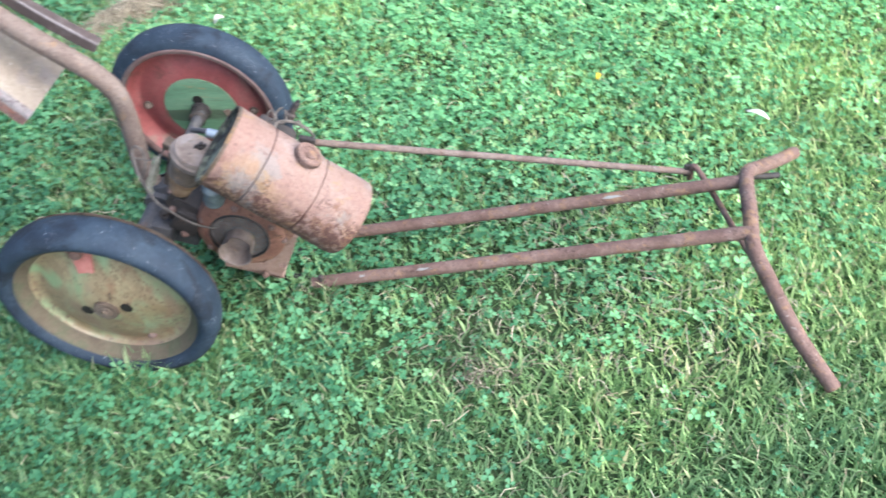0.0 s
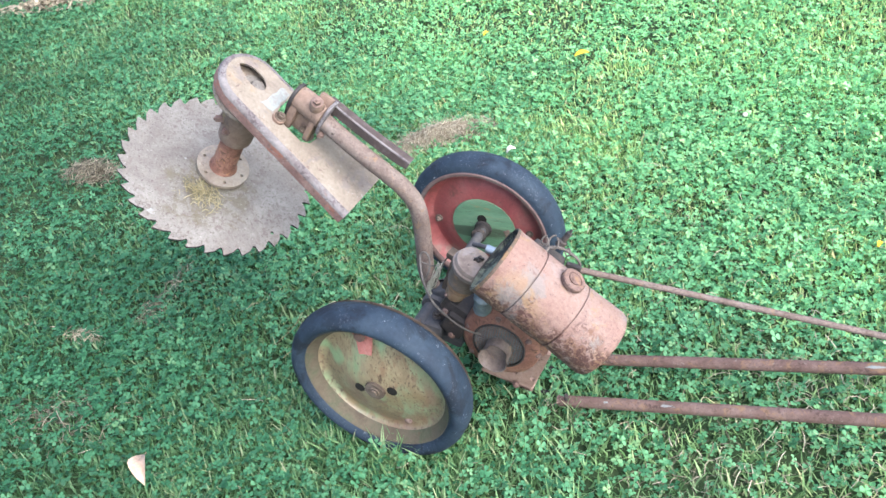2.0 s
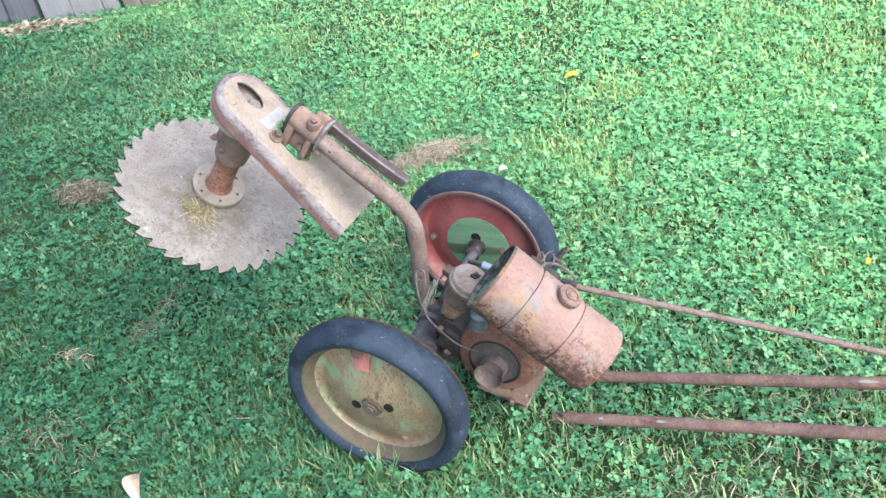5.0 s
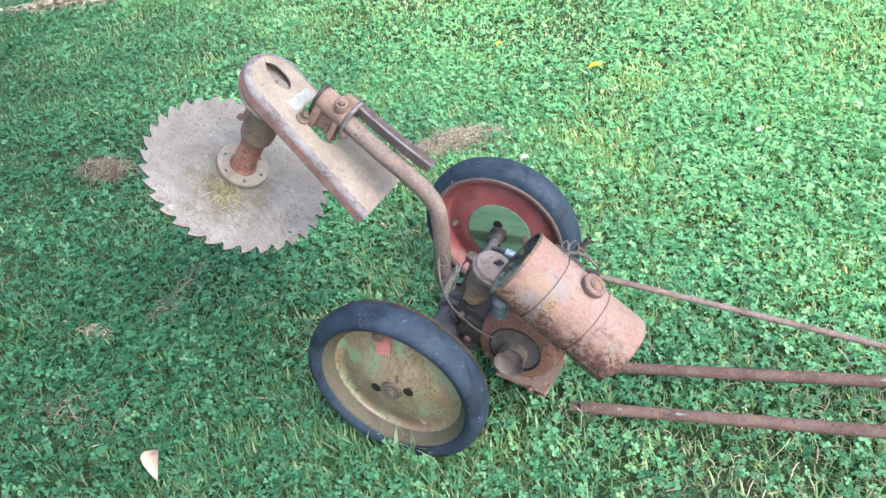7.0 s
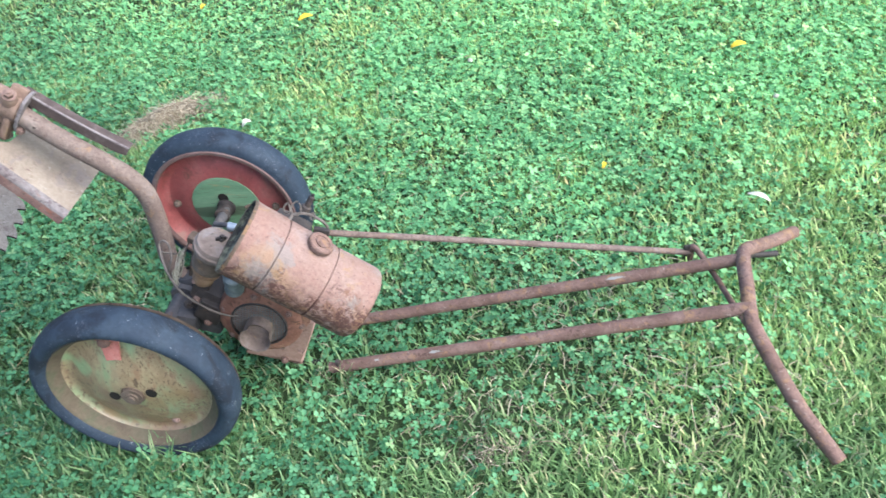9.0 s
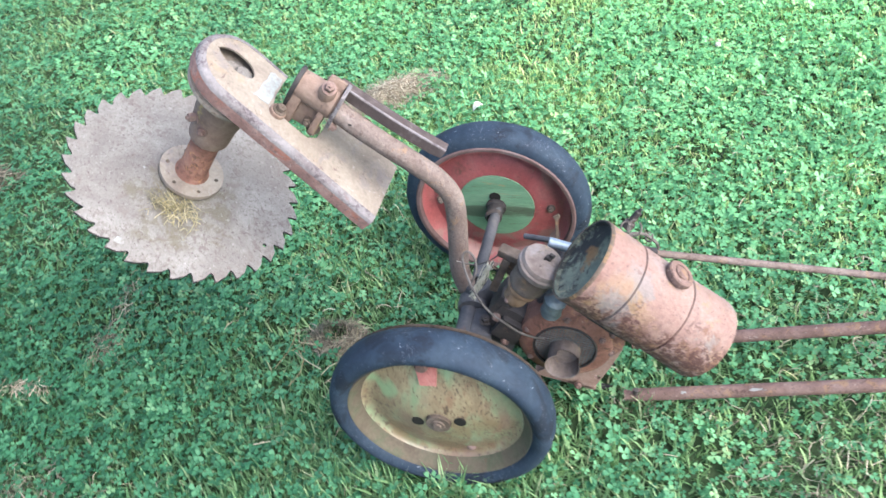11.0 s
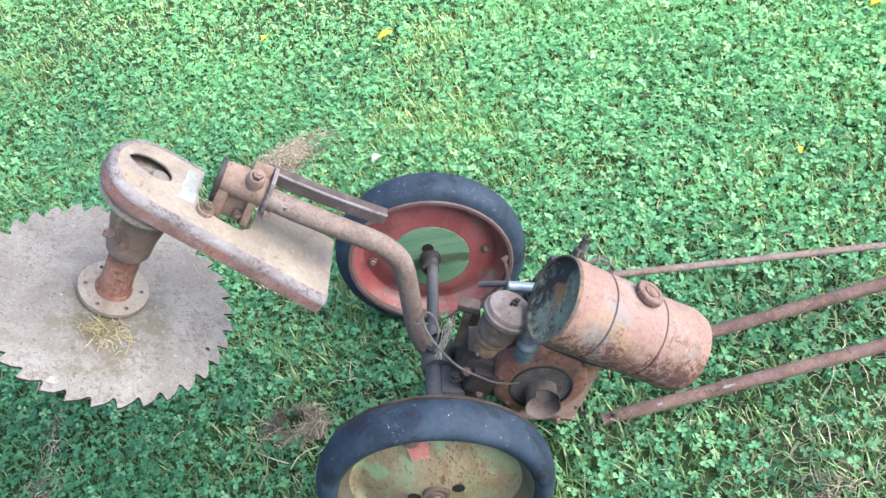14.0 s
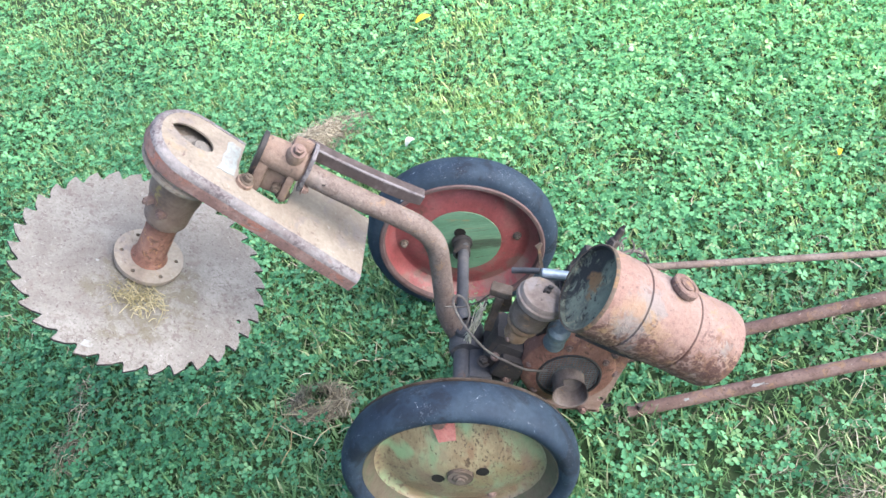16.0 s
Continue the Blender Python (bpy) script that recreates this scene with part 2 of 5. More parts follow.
M_LIP = worn("red-brown wheel lip", [(0.3, (0.13, 0.07, 0.062)), (0.55, (0.20, 0.125, 0.115)), (0.75, (0.22, 0.18, 0.17))], scale=18)
M_TAB = worn("faded salmon-red tab", [(0.3, (0.42, 0.12, 0.10)), (0.5, (0.55, 0.20, 0.165)), (0.72, (0.56, 0.30, 0.25))], scale=34,
             spots=[((0.22, 0.10, 0.07), 60, 0.56, 0.8), ((0.45, 0.30, 0.25), 30, 0.58, 0.6)], pale=0.66)
M_GREEN = worn("faded green paint", [(0.3, (0.075, 0.155, 0.095)), (0.5, (0.105, 0.22, 0.14)), (0.68, (0.15, 0.255, 0.17))], scale=12,
               spots=[((0.26, 0.15, 0.075), 22, 0.54, 0.75, 9, 0.46), ((0.07, 0.045, 0.03), 50, 0.60, 0.8), ((0.035, 0.04, 0.03), 14, 0.36, 0.75, 30, 0.50, "round", (-0.006, 0.28, 0.47), -9.0, 0.46)], rough=(0.35, 0.65), streak=(0.35, 1, 2.6), pale=0.95, gloss=0.6)
M_DARK = worn("oily dark cast iron", [(0.3, (0.028, 0.024, 0.024)), (0.55, (0.065, 0.054, 0.052)), (0.8, (0.14, 0.10, 0.08))], scale=20,
              spots=[((0.24, 0.13, 0.085), 34, 0.60, 0.7), ((0.20, 0.19, 0.19), 90, 0.66, 0.6)], rough=(0.5, 0.85))
M_BLUE = worn("blue-grey painted steel", [(0.3, (0.045, 0.046, 0.052)), (0.55, (0.105, 0.10, 0.108)), (0.8, (0.19, 0.165, 0.15))], scale=22,
              spots=[((0.16, 0.08, 0.05), 40, 0.64, 0.7)], rough=(0.5, 0.8))
M_ZINC = worn("dull zinc tube", [(0.3, (0.28, 0.33, 0.4)), (0.7, (0.42, 0.48, 0.55))], scale=30, rough=(0.35, 0.55), metal=0.4)
M_WHITE = worn("weathered white label", [(0.34, (0.20, 0.175, 0.155)), (0.42, (0.255, 0.255, 0.25)), (0.54, (0.285, 0.32, 0.325)), (0.72, (0.25, 0.24, 0.225))], scale=38, bump=0.2, pale=0.76)
M_BOARD = worn("flaking dark red angle iron", [(0.3, (0.06, 0.045, 0.042)), (0.55, (0.11, 0.078, 0.072)), (0.72, (0.20, 0.16, 0.155))], scale=26,
               spots=[((0.28, 0.08, 0.05), 22, 0.64, 0.7)])
M_CAN = worn("dusty cleaner can", [(0.3, (0.075, 0.052, 0.038)), (0.5, (0.15, 0.105, 0.078)), (0.72, (0.25, 0.19, 0.155))], scale=22,
             spots=[((0.40, 0.22, 0.10), 20, 0.58, 0.6), ((0.07, 0.05, 0.04), 70, 0.60, 0.8), ((0.42, 0.37, 0.36), 40, 0.66, 0.6)], bump=0.6)
M_BOWL = worn("orange rusted bowl", [(0.3, (0.13, 0.075, 0.045)), (0.5, (0.26, 0.155, 0.09)), (0.72, (0.37, 0.25, 0.16))], scale=30,
              spots=[((0.08, 0.05, 0.04), 60, 0.58, 0.8), ((0.46, 0.28, 0.12), 34, 0.60, 0.6)], bump=0.7, pale=0.74)
M_STUB = worn("chipped pale blue paint", [(0.3, (0.07, 0.09, 0.10)), (0.5, (0.15, 0.19, 0.21)), (0.72, (0.27, 0.31, 0.33))], scale=34,
              spots=[((0.20, 0.12, 0.07), 50, 0.58, 0.8)], rough=(0.4, 0.7), pale=0.8)
M_LID = worn("tan dusty lid", [(0.3, (0.17, 0.12, 0.10)), (0.5, (0.28, 0.21, 0.178)), (0.72, (0.37, 0.305, 0.285))], scale=26,
             spots=[((0.5, 0.33, 0.17), 22, 0.58, 0.6), ((0.10, 0.07, 0.055), 70, 0.62, 0.8)], bump=0.6)
M_SHROUD = worn("rusted red shroud", [(0.3, (0.15, 0.07, 0.052)), (0.55, (0.25, 0.13, 0.098)), (0.75, (0.34, 0.2, 0.155))], scale=18,
                spots=[((0.08, 0.045, 0.036), 70, 0.55, 0.8, 12, 0.42), ((0.46, 0.24, 0.11), 130, 0.56, 0.7, 18, 0.45), ((0.52, 0.40, 0.33), 160, 0.64, 0.6), ((0.13, 0.06, 0.05), 28, 0.56, 0.7)], pale=0.78, bump=1.0)
M_PINK = worn("pale rust-stained base steel", [(0.3, (0.35, 0.20, 0.15)), (0.5, (0.44, 0.28, 0.22)), (0.8, (0.28, 0.155, 0.11))], scale=24,
              spots=[((0.15, 0.08, 0.06), 60, 0.58, 0.7), ((0.56, 0.46, 0.40), 90, 0.63, 0.6)])
M_MESH = worn("dark screen wire", [(0.4, (0.19, 0.185, 0.175)), (0.7, (0.33, 0.32, 0.30))], scale=40)
M_BLACK = worn("black opening", [(0.4, (0.012, 0.011, 0.01)), (0.7, (0.025, 0.02, 0.018))], scale=40)
M_WIRE = worn("old bare cable", [(0.4, (0.14, 0.115, 0.10)), (0.7, (0.25, 0.21, 0.185))], scale=60)
M_CORD = worn("frayed pale cord", [(0.3, (0.3, 0.3, 0.24)), (0.7, (0.5, 0.5, 0.43))], scale=60, pale=0.9)
M_SOIL = worn("damp soil and thatch", [(0.3, (0.014, 0.030, 0.011)), (0.5, (0.026, 0.054, 0.020)), (0.75, (0.052, 0.076, 0.032))], scale=9, fine=90, bump=0.8, pale=0.95)
def turf_beyond(m, near, far, colour):
    """Blends the ground's colour into grown turf between two distances from the middle of the lawn."""
    nodes, links = m.node_tree.nodes, m.node_tree.links
    bsdf = nodes["Principled BSDF"]
    old = bsdf.inputs["Base Color"].links[0].from_socket
    geo = nodes.new("ShaderNodeNewGeometry")
    away = nodes.new("ShaderNodeVectorMath")
    away.operation = "DISTANCE"
    away.inputs[1].default_value = (-0.6, 1.4, 0.0)
    links.new(geo.outputs["Position"], away.inputs[0])
    mr = nodes.new("ShaderNodeMapRange")
    mr.inputs[1].default_value, mr.inputs[2].default_value = near, far
    links.new(away.outputs["Value"], mr.inputs[0])
    patches = noise_node(nodes, links, 1.3, 8, 0.7, geo.outputs["Position"])
    ramp = ramp_node(nodes, [(0.3, tuple(0.6 * v for v in colour)), (0.7, tuple(1.5 * v for v in colour))])
    links.new(patches.outputs[0], ramp.inputs[0])
    # the turf takes the lawn's drift too, with its painted light
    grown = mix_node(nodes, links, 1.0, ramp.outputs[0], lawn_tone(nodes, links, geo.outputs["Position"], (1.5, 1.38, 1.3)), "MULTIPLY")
    links.new(mix_node(nodes, links, mr.outputs[0], old, grown), bsdf.inputs["Base Color"])


turf_beyond(M_SOIL, 2.3, 4.5, (0.045, 0.13, 0.05))
M_PALE_WOOD = worn("pale weathered board", [(0.3, (0.155, 0.165, 0.185)), (0.6, (0.225, 0.235, 0.255)), (0.8, (0.30, 0.30, 0.305))], scale=9, streak=(3.0, 3.0, 0.35), bump=0.6, pale=0.8,
                   spots=[((0.13, 0.13, 0.15), 30, 0.62, 0.6)])
M_GREY_WOOD = worn("dark grey weathered board", [(0.3, (0.075, 0.085, 0.105)), (0.6, (0.12, 0.13, 0.155)), (0.8, (0.17, 0.175, 0.19))], scale=9, streak=(3.0, 3.0, 0.35), bump=0.6, pale=0.8)
M_BROWN_WOOD = worn("brown weathered board", [(0.3, (0.11, 0.09, 0.08)), (0.6, (0.18, 0.15, 0.135)), (0.8, (0.25, 0.215, 0.20))], scale=9, streak=(3.0, 3.0, 0.35), bump=0.6, pale=0.8)
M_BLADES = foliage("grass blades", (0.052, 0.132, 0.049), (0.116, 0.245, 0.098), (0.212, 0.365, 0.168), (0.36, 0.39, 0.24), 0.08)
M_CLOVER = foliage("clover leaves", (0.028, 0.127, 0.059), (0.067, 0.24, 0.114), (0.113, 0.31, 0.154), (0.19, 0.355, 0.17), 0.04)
M_STRAW = foliage("dead straw", (0.13, 0.11, 0.078), (0.26, 0.225, 0.165), (0.38, 0.34, 0.26), (0.50, 0.46, 0.37), 0.2, 0.8, 0.1, lawn=False)
M_NEST = foliage("old grey-brown stalks", (0.05, 0.044, 0.032), (0.13, 0.115, 0.083), (0.235, 0.21, 0.158), (0.38, 0.355, 0.28), 0.15, 0.8, 0.1, lawn=False)
M_HAY = foliage("fresh hay wisps", (0.13, 0.11, 0.06), (0.21, 0.185, 0.10), (0.29, 0.265, 0.16), (0.38, 0.35, 0.24), 0.2, 0.8, 0.1, lawn=False)
M_DRYLEAF = worn("dry curled leaf", [(0.3, (0.33, 0.23, 0.17)), (0.6, (0.5, 0.38, 0.3)), (0.8, (0.58, 0.46, 0.38))], scale=40, pale=0.95)
M_YELLOW = worn("yellow fallen leaf", [(0.3, (0.62, 0.42, 0.03)), (0.7, (0.75, 0.58, 0.06))], scale=60, pale=0.95)
M_PETAL = worn("white clover petals", [(0.4, (0.5, 0.52, 0.45)), (0.7, (0.66, 0.66, 0.6))], scale=80, pale=0.95)


# ---- building helpers ----
def part(name, bm, mat, parent=None, label="", smooth=None):
    """Links a bmesh as one mesh object, under a thing or a part where one is given."""
    me = bpy.data.meshes.new(name)
    bmesh.ops.recalc_face_normals(bm, faces=bm.faces)
    bm.to_mesh(me)
    bm.free()
    me.materials.append(mat)
    if smooth is not None:
        me.shade_smooth()
        me.set_sharp_from_angle(angle=radians(smooth))
    ob = new(name, me)
    ob.parent = parent
    if label:
        tagged(ob, label)
    return ob


def basis(origin, axis, side=(0, 0, 1)):
    """A frame at origin whose z runs along axis."""
    z = Vector(axis).normalized()
    x = Vector(side) - Vector(side).dot(z) * z
    if x.length < 1e-4:
        x = Vector((1, 0, 0)) - z.x * z
    x.normalize()
    m = Matrix((x, z.cross(x), z)).transposed().to_4x4()
    m.translation = origin
    return m


def lathe(profile, m=None, seg=48, bm=None, wobble=0.0):
    """Turns (radius, height) pairs round the z axis of m."""
    bm = bm or bmesh.new()
    m = m or Matrix()
    rings = []
    for r, h in profile:
        if r < 1e-5:
            rings.append([bm.verts.new(m @ Vector((0, 0, h)))])
        else:
            ring = []
            for i in range(seg):
                a = math.tau * i / seg
                k = 1 + wobble * noise.noise(Vector((2.2 * math.cos(a), 2.2 * math.sin(a), 40 * h)))
                ring.append(bm.verts.new(m @ Vector((k * r * math.cos(a), k * r * math.sin(a), h))))
            rings.append(ring)
    for a, b in zip(rings, rings[1:]):
        n = max(len(a), len(b))
        for i in range(n):
            j = (i + 1) % n
            quad = [a[i % len(a)], a[j % len(a)], b[j % len(b)], b[i % len(b)]]
            quad = [v for k, v in enumerate(quad) if v not in quad[:k]]
            if len(quad) > 2:
                bm.faces.new(quad)
    return bm


def smooth_path(points, steps=6):
    pts = [Vector(p) for p in points]
    ext = [2 * pts[0] - pts[1], *pts, 2 * pts[-1] - pts[-2]]
    out = []
    for a, b, c, d in zip(ext, ext[1:], ext[2:], ext[3:]):
        for i in range(steps):
            t = i / steps
            out.append(0.5 * (2 * b + (c - a) * t + (2 * a - 5 * b + 4 * c - d) * t * t + (3 * b - a - 3 * c + d) * t ** 3))
    return out + [pts[-1]]


def sweep(points, radius, seg=14, bm=None, cap=True, hollow=0.0):
    """A round bar or pipe along points; hollow: the depth of the open bore at its ends."""
    bm = bm or bmesh.new()
    pts = [Vector(p) for p in points]
    rings, x = [], None
    for i, p in enumerate(pts):
        d = (pts[min(i + 1, len(pts) - 1)] - pts[max(i - 1, 0)]).normalized()
        x = (x - x.dot(d) * d) if x is not None else d.orthogonal()
        x.normalize()
        y = d.cross(x)
        r = radius(i / (len(pts) - 1)) if callable(radius) else radius
        rings.append([bm.verts.new(p + r * (math.cos(math.tau * k / seg) * x + math.sin(math.tau * k / seg) * y)) for k in range(seg)])
    for a, b in zip(rings, rings[1:]):
        for k in range(seg):
            bm.faces.new((a[k], a[(k + 1) % seg], b[(k + 1) % seg], b[k]))
    if cap:
        for ring, p, q in ((rings[0], pts[0], pts[1]), (rings[-1], pts[-1], pts[-2])):
            if hollow:
                into = (q - p).normalized() * hollow
                lip = [bm.verts.new(p + 0.78 * (v.co - p)) for v in ring]
                deep = [bm.verts.new(v.co + into) for v in lip]
                for a, b in ((ring, lip), (lip, deep)):
                    for k in range(seg):
                        bm.faces.new((a[k], a[(k + 1) % seg], b[(k + 1) % seg], b[k]))
                bm.faces.new(deep)
            else:
                bm.faces.new(ring)
    return bm


def slab(outline, holes, thick, m, bevel=0.0):
    """A flat plate from a 2D outline with holes, its top face in the plane z = 0 of m."""
    bm = bmesh.new()
    for loop in (outline, *holes):
        vs = [bm.verts.new((x, y, 0)) for x, y in loop]
        for a, b in zip(vs, vs[1:] + vs[:1]):
            bm.edges.new((a, b))
    bmesh.ops.triangle_fill(bm, use_beauty=True, edges=bm.edges[:])
    made = bmesh.ops.extrude_face_region(bm, geom=bm.faces[:])
    bmesh.ops.translate(bm, vec=(0, 0, -thick), verts=[v for v in made["geom"] if isinstance(v, bmesh.types.BMVert)])
    if bevel:
        sharp = [e for e in bm.edges if len(e.link_faces) == 2 and e.calc_face_angle(0) > 0.9]
        bmesh.ops.bevel(bm, geom=sharp, offset=bevel, segments=2, affect="EDGES", profile=0.6)
    bmesh.ops.transform(bm, matrix=m, verts=bm.verts)
    return bm


def block(size, m, bevel=0.003, bm=None, segments=2):
    """A box of that size, centred in m, with rounded edges."""
    one = bmesh.new()
    bmesh.ops.create_cube(one, size=1)
    bmesh.ops.scale(one, vec=size, verts=one.verts)
    if bevel:
        bmesh.ops.bevel(one, geom=one.edges[:], offset=bevel, segments=segments, affect="EDGES", profile=0.6)
    bmesh.ops.transform(one, matrix=m, verts=one.verts)
    if bm is None:
        return one
    me = bpy.data.meshes.new("joined")
    one.to_mesh(me)
    one.free()
    bm.from_mesh(me)
    bpy.data.meshes.remove(me)
    return bm


def hex_bolt(m, r=0.009, h=0.007, washer=True):
    """A hexagon head on its washer, standing on the plane z = 0 of m."""
    bm = bmesh.new()
    if washer:
        lathe([(0, 0), (1.45 * r, 0), (1.45 * r, 0.25 * h), (0, 0.25 * h)], m, 16, bm)
    base = 0.25 * h if washer else 0
    lathe([(r, base), (r, base + 0.85 * h), (0.85 * r, base + h), (0, base + h)], m, 6, bm)
    lathe([(0.45 * r, base + h), (0.45 * r, base + 1.3 * h), (0, base + 1.35 * h)], m, 10, bm)
    return bm


def ring2d(r, n=24, cx=0.0, cy=0.0, sx=1.0, turn=0.0):
    return [(cx + sx * r * math.cos(math.tau * i / n + turn), cy + r * math.sin(math.tau * i / n + turn)) for i in range(n)]


# ---- ground ----
def make_ground():
    bm = bmesh.new()
    xs = [-600, -60, -12] + [-6 + 0.25 * i for i in range(49)] + [12, 60, 600]
    grid = [[bm.verts.new((x, y, 0.008 * noise.noise(Vector((0.9 * x, 0.9 * y, 0))) + 0.002 if abs(x) < 7 and abs(y) < 7 else 0.002))
             for y in xs] for x in xs]
    for a, b in zip(grid, grid[1:]):
        for i in range(len(xs) - 1):
            bm.faces.new((a[i], b[i], b[i + 1], a[i + 1]))
    return tagged(part("ground", bm, M_SOIL, smooth=180), "dark damp soil under a mown lawn", "ground", kind="structure")


make_ground()

# ---- the walk-behind saw ----
saw = tagged(new("walk_behind_saw"), "rusty two-wheeled walk-behind brush saw standing on a lawn", "brush saw")
YV = Vector((0, 1, 0))
TILT = radians(36)
UP = Vector((math.sin(TILT), 0, math.cos(TILT)))        # the machine leans back on its handles
BACK = Vector((math.cos(TILT), 0, -math.sin(TILT)))

TYRE = [(0.148, -0.024), (0.154, -0.031), (0.166, -0.0345), (0.179, -0.0325), (0.189, -0.027), (0.1955, -0.016), (0.198, 0),
        (0.1955, 0.016), (0.189, 0.027), (0.179, 0.0325), (0.166, 0.0345), (0.154, 0.031), (0.148, 0.024)]


def tyre_profile(inner, outer):
    """The tyre's section, open down to the rim at the inner radius."""
    k = (outer - 0.166) / 0.032
    side = [(0.166 + k * (r - 0.166) if r > 0.166 else r, h) for r, h in TYRE if r > inner + 0.002]
    return [(inner, -0.023), *side, (inner, 0.023), (inner, -0.023)]


def make_wheels():
    # near wheel, its outer dished face towards -y
    m = basis((0.0015, -0.2587, 0.1955), (0.0035, -1, -0.063), (0, 0, 1))
    wheel = part("wheel", lathe([(0.137, 0.002), (0.134, -0.003), (0.129, -0.0055), (0.121, -0.0065), (0.112, -0.003), (0.10, 0.0015), (0.07, 0.012), (0.045, 0.019), (0.022, 0.022), (0.022, 0.012),
                                 (0.07, 0.003), (0.10, -0.007), (0.115, -0.011), (0.13, -0.012)], m, 64), M_DISC, saw,
                 "dished steel wheel disc with worn green paint over rust", smooth=35)
    part("tyre", lathe(tyre_profile(0.1525, 0.1885), m, 96), M_RUBBER, wheel, "weathered blue-grey solid rubber tyre", smooth=60)
    part("rim", lathe([(0.1365, 0.0015), (0.140, 0.0065), (0.146, 0.013), (0.1490, 0.019), (0.151, 0.0225), (0.1528, 0.0240), (0.1540, 0.0235), (0.1545, 0.0215), (0.151, 0.019),
                       (0.147, -0.03), (0.136, -0.002)], m, 64),
         M_RIM, wheel, "pale rusted rim edge", smooth=40)
    part("rear_flange", lathe([(0.147, -0.03), (0.150, -0.036), (0.175, -0.036), (0.1780, -0.0365), (0.175, -0.0372), (0.143, -0.037), (0.143, -0.03)], m, 64), M_CAN, wheel, "dark brown rear flange", smooth=40)
    part("hub", lathe([(0.021, 0.014), (0.021, 0.024), (0.018, 0.026), (0.0125, 0.0265), (0.0110, 0.030), (0.0075, 0.0305), (0.0065, 0.0335), (0, 0.034)], m, 24),
         M_CAN, wheel, smooth=35)
    part("hub_plate", slab(ring2d(0.02, 26) , [ring2d(0.012, 14)], 0.003, m @ pose(0, 0, 0.0275)), M_CAN, wheel)
    for side in (-1, 1):
        part("hole", lathe([(0.0105, -0.001), (0.0105, 0.0012), (0, 0.0012)], m @ pose(0.004 * side, -0.036 * side, 0.0205, 0, 0, 0), 18), M_BLACK, wheel, "dark oval slot")
    bm = bmesh.new()
    rows = [(0.087, 0.0105), (0.106, 0.0025), (0.119, -0.0025), (0.132, 0.001), (0.143, 0.011)]
    grid = []
    for r, h in rows:
        grid.append([bm.verts.new(m @ Vector((r * math.cos(a), r * math.sin(a), h + lift))) for a in (-0.10, 0.01, 0.11, 0.21) for lift in (0, 0.003)])
    for a, b in zip(grid, grid[1:]):
        for i in (0, 2, 4):
            bm.faces.new((a[i + 1], a[i + 3], b[i + 3], b[i + 1]))
            bm.faces.new((a[i], a[i + 2], b[i + 2], b[i]))
        bm.faces.new((a[0], a[1], b[1], b[0]))
        bm.faces.new((a[6], a[7], b[7], b[6]))
    bm.faces.new((grid[0][0], grid[0][1], grid[0][3], grid[0][2]))
    bm.faces.new((grid[0][2], grid[0][3], grid[0][5], grid[0][4]))
    bm.faces.new((grid[0][4], grid[0][5], grid[0][7], grid[0][6]))
    part("patch", bm, M_TAB, wheel, "red painted steel tab")
    part("bolt", lathe([(0.0115, 0), (0.0115, 0.005), (0.009, 0.0095), (0, 0.011)], m @ pose(0.1235, 0.012, 0.0005), 14), M_RUST, wheel, smooth=40)
    part("bolt", lathe([(0.008, 0), (0.008, 0.003), (0.005, 0.006), (0, 0.007)], m @ pose(-0.108, -0.035, -0.005), 14), M_RUST, wheel, smooth=40)

    # far wheel, whose inner dished face shows
    m = basis((-0.0036, 0.2945, 0.1935), (-0.010, -1, -0.048), (0, 0, 1))
    low = m
    wheel = part("wheel", lathe([(0.1605, 0.034), (0.158, 0.028), (0.154, 0.014), (0.148, 0.005), (0.138, -0.001), (0.124, 0.000), (0.116, 0.006), (0.082, 0.012),
                                 (0.02, 0.014), (0.02, 0.006), (0.11, -0.002), (0.13, -0.010), (0.15, -0.006)], low, 64), M_RED, saw,
                 "dished steel wheel disc with faded red paint", smooth=35)
    part("tyre", lathe(tyre_profile(0.1595, 0.1958), m, 96), M_RUBBER, wheel, "weathered blue-grey solid rubber tyre", smooth=60)
    part("rim", lathe([(0.1565, 0.028), (0.1580, 0.0345), (0.1600, 0.0372), (0.1660, 0.0374), (0.1685, 0.0350), (0.161, 0.030), (0.159, 0.026)], low, 64),
         M_LIP, wheel, "red-brown rolled rim edge", smooth=40)
    part("hub_plate", lathe([(0.0, 0.0165), (0.075, 0.0155), (0.080, 0.0145), (0.0805, 0.0125), (0.0, 0.0125)], m, 56), M_GREEN, wheel, "faded green round hub plate", smooth=30)
    part("hole", lathe([(0.012, 0.0), (0.012, 0.0015), (0, 0.0015)], m @ pose(0.026, 0.0, 0.0162), 18), M_BLACK, wheel, "dark hole")
    part("hub", lathe([(0.0215, 0.012), (0.0215, 0.022), (0.017, 0.025), (0.0155, 0.040), (0.0178, 0.042), (0.0178, 0.052), (0.012, 0.055)], m, 24), M_DARK, wheel,
         "greasy dark hub sleeve", smooth=35)
    for ang, away in ((87, 0.121), (266, 0.113)):
        part("bolt", hex_bolt(m @ pose(0, 0, 0, 0, 0, ang) @ pose(away, 0, 0.0065), 0.0065, 0.008), M_CAN, wheel)
    part("axle", sweep([(0, y, 0.195) for y in (-0.262, -0.15, 0.0, 0.15, 0.285)], 0.0115, 18), M_BLUE, saw, "blue-grey round axle", smooth=40)


make_wheels()


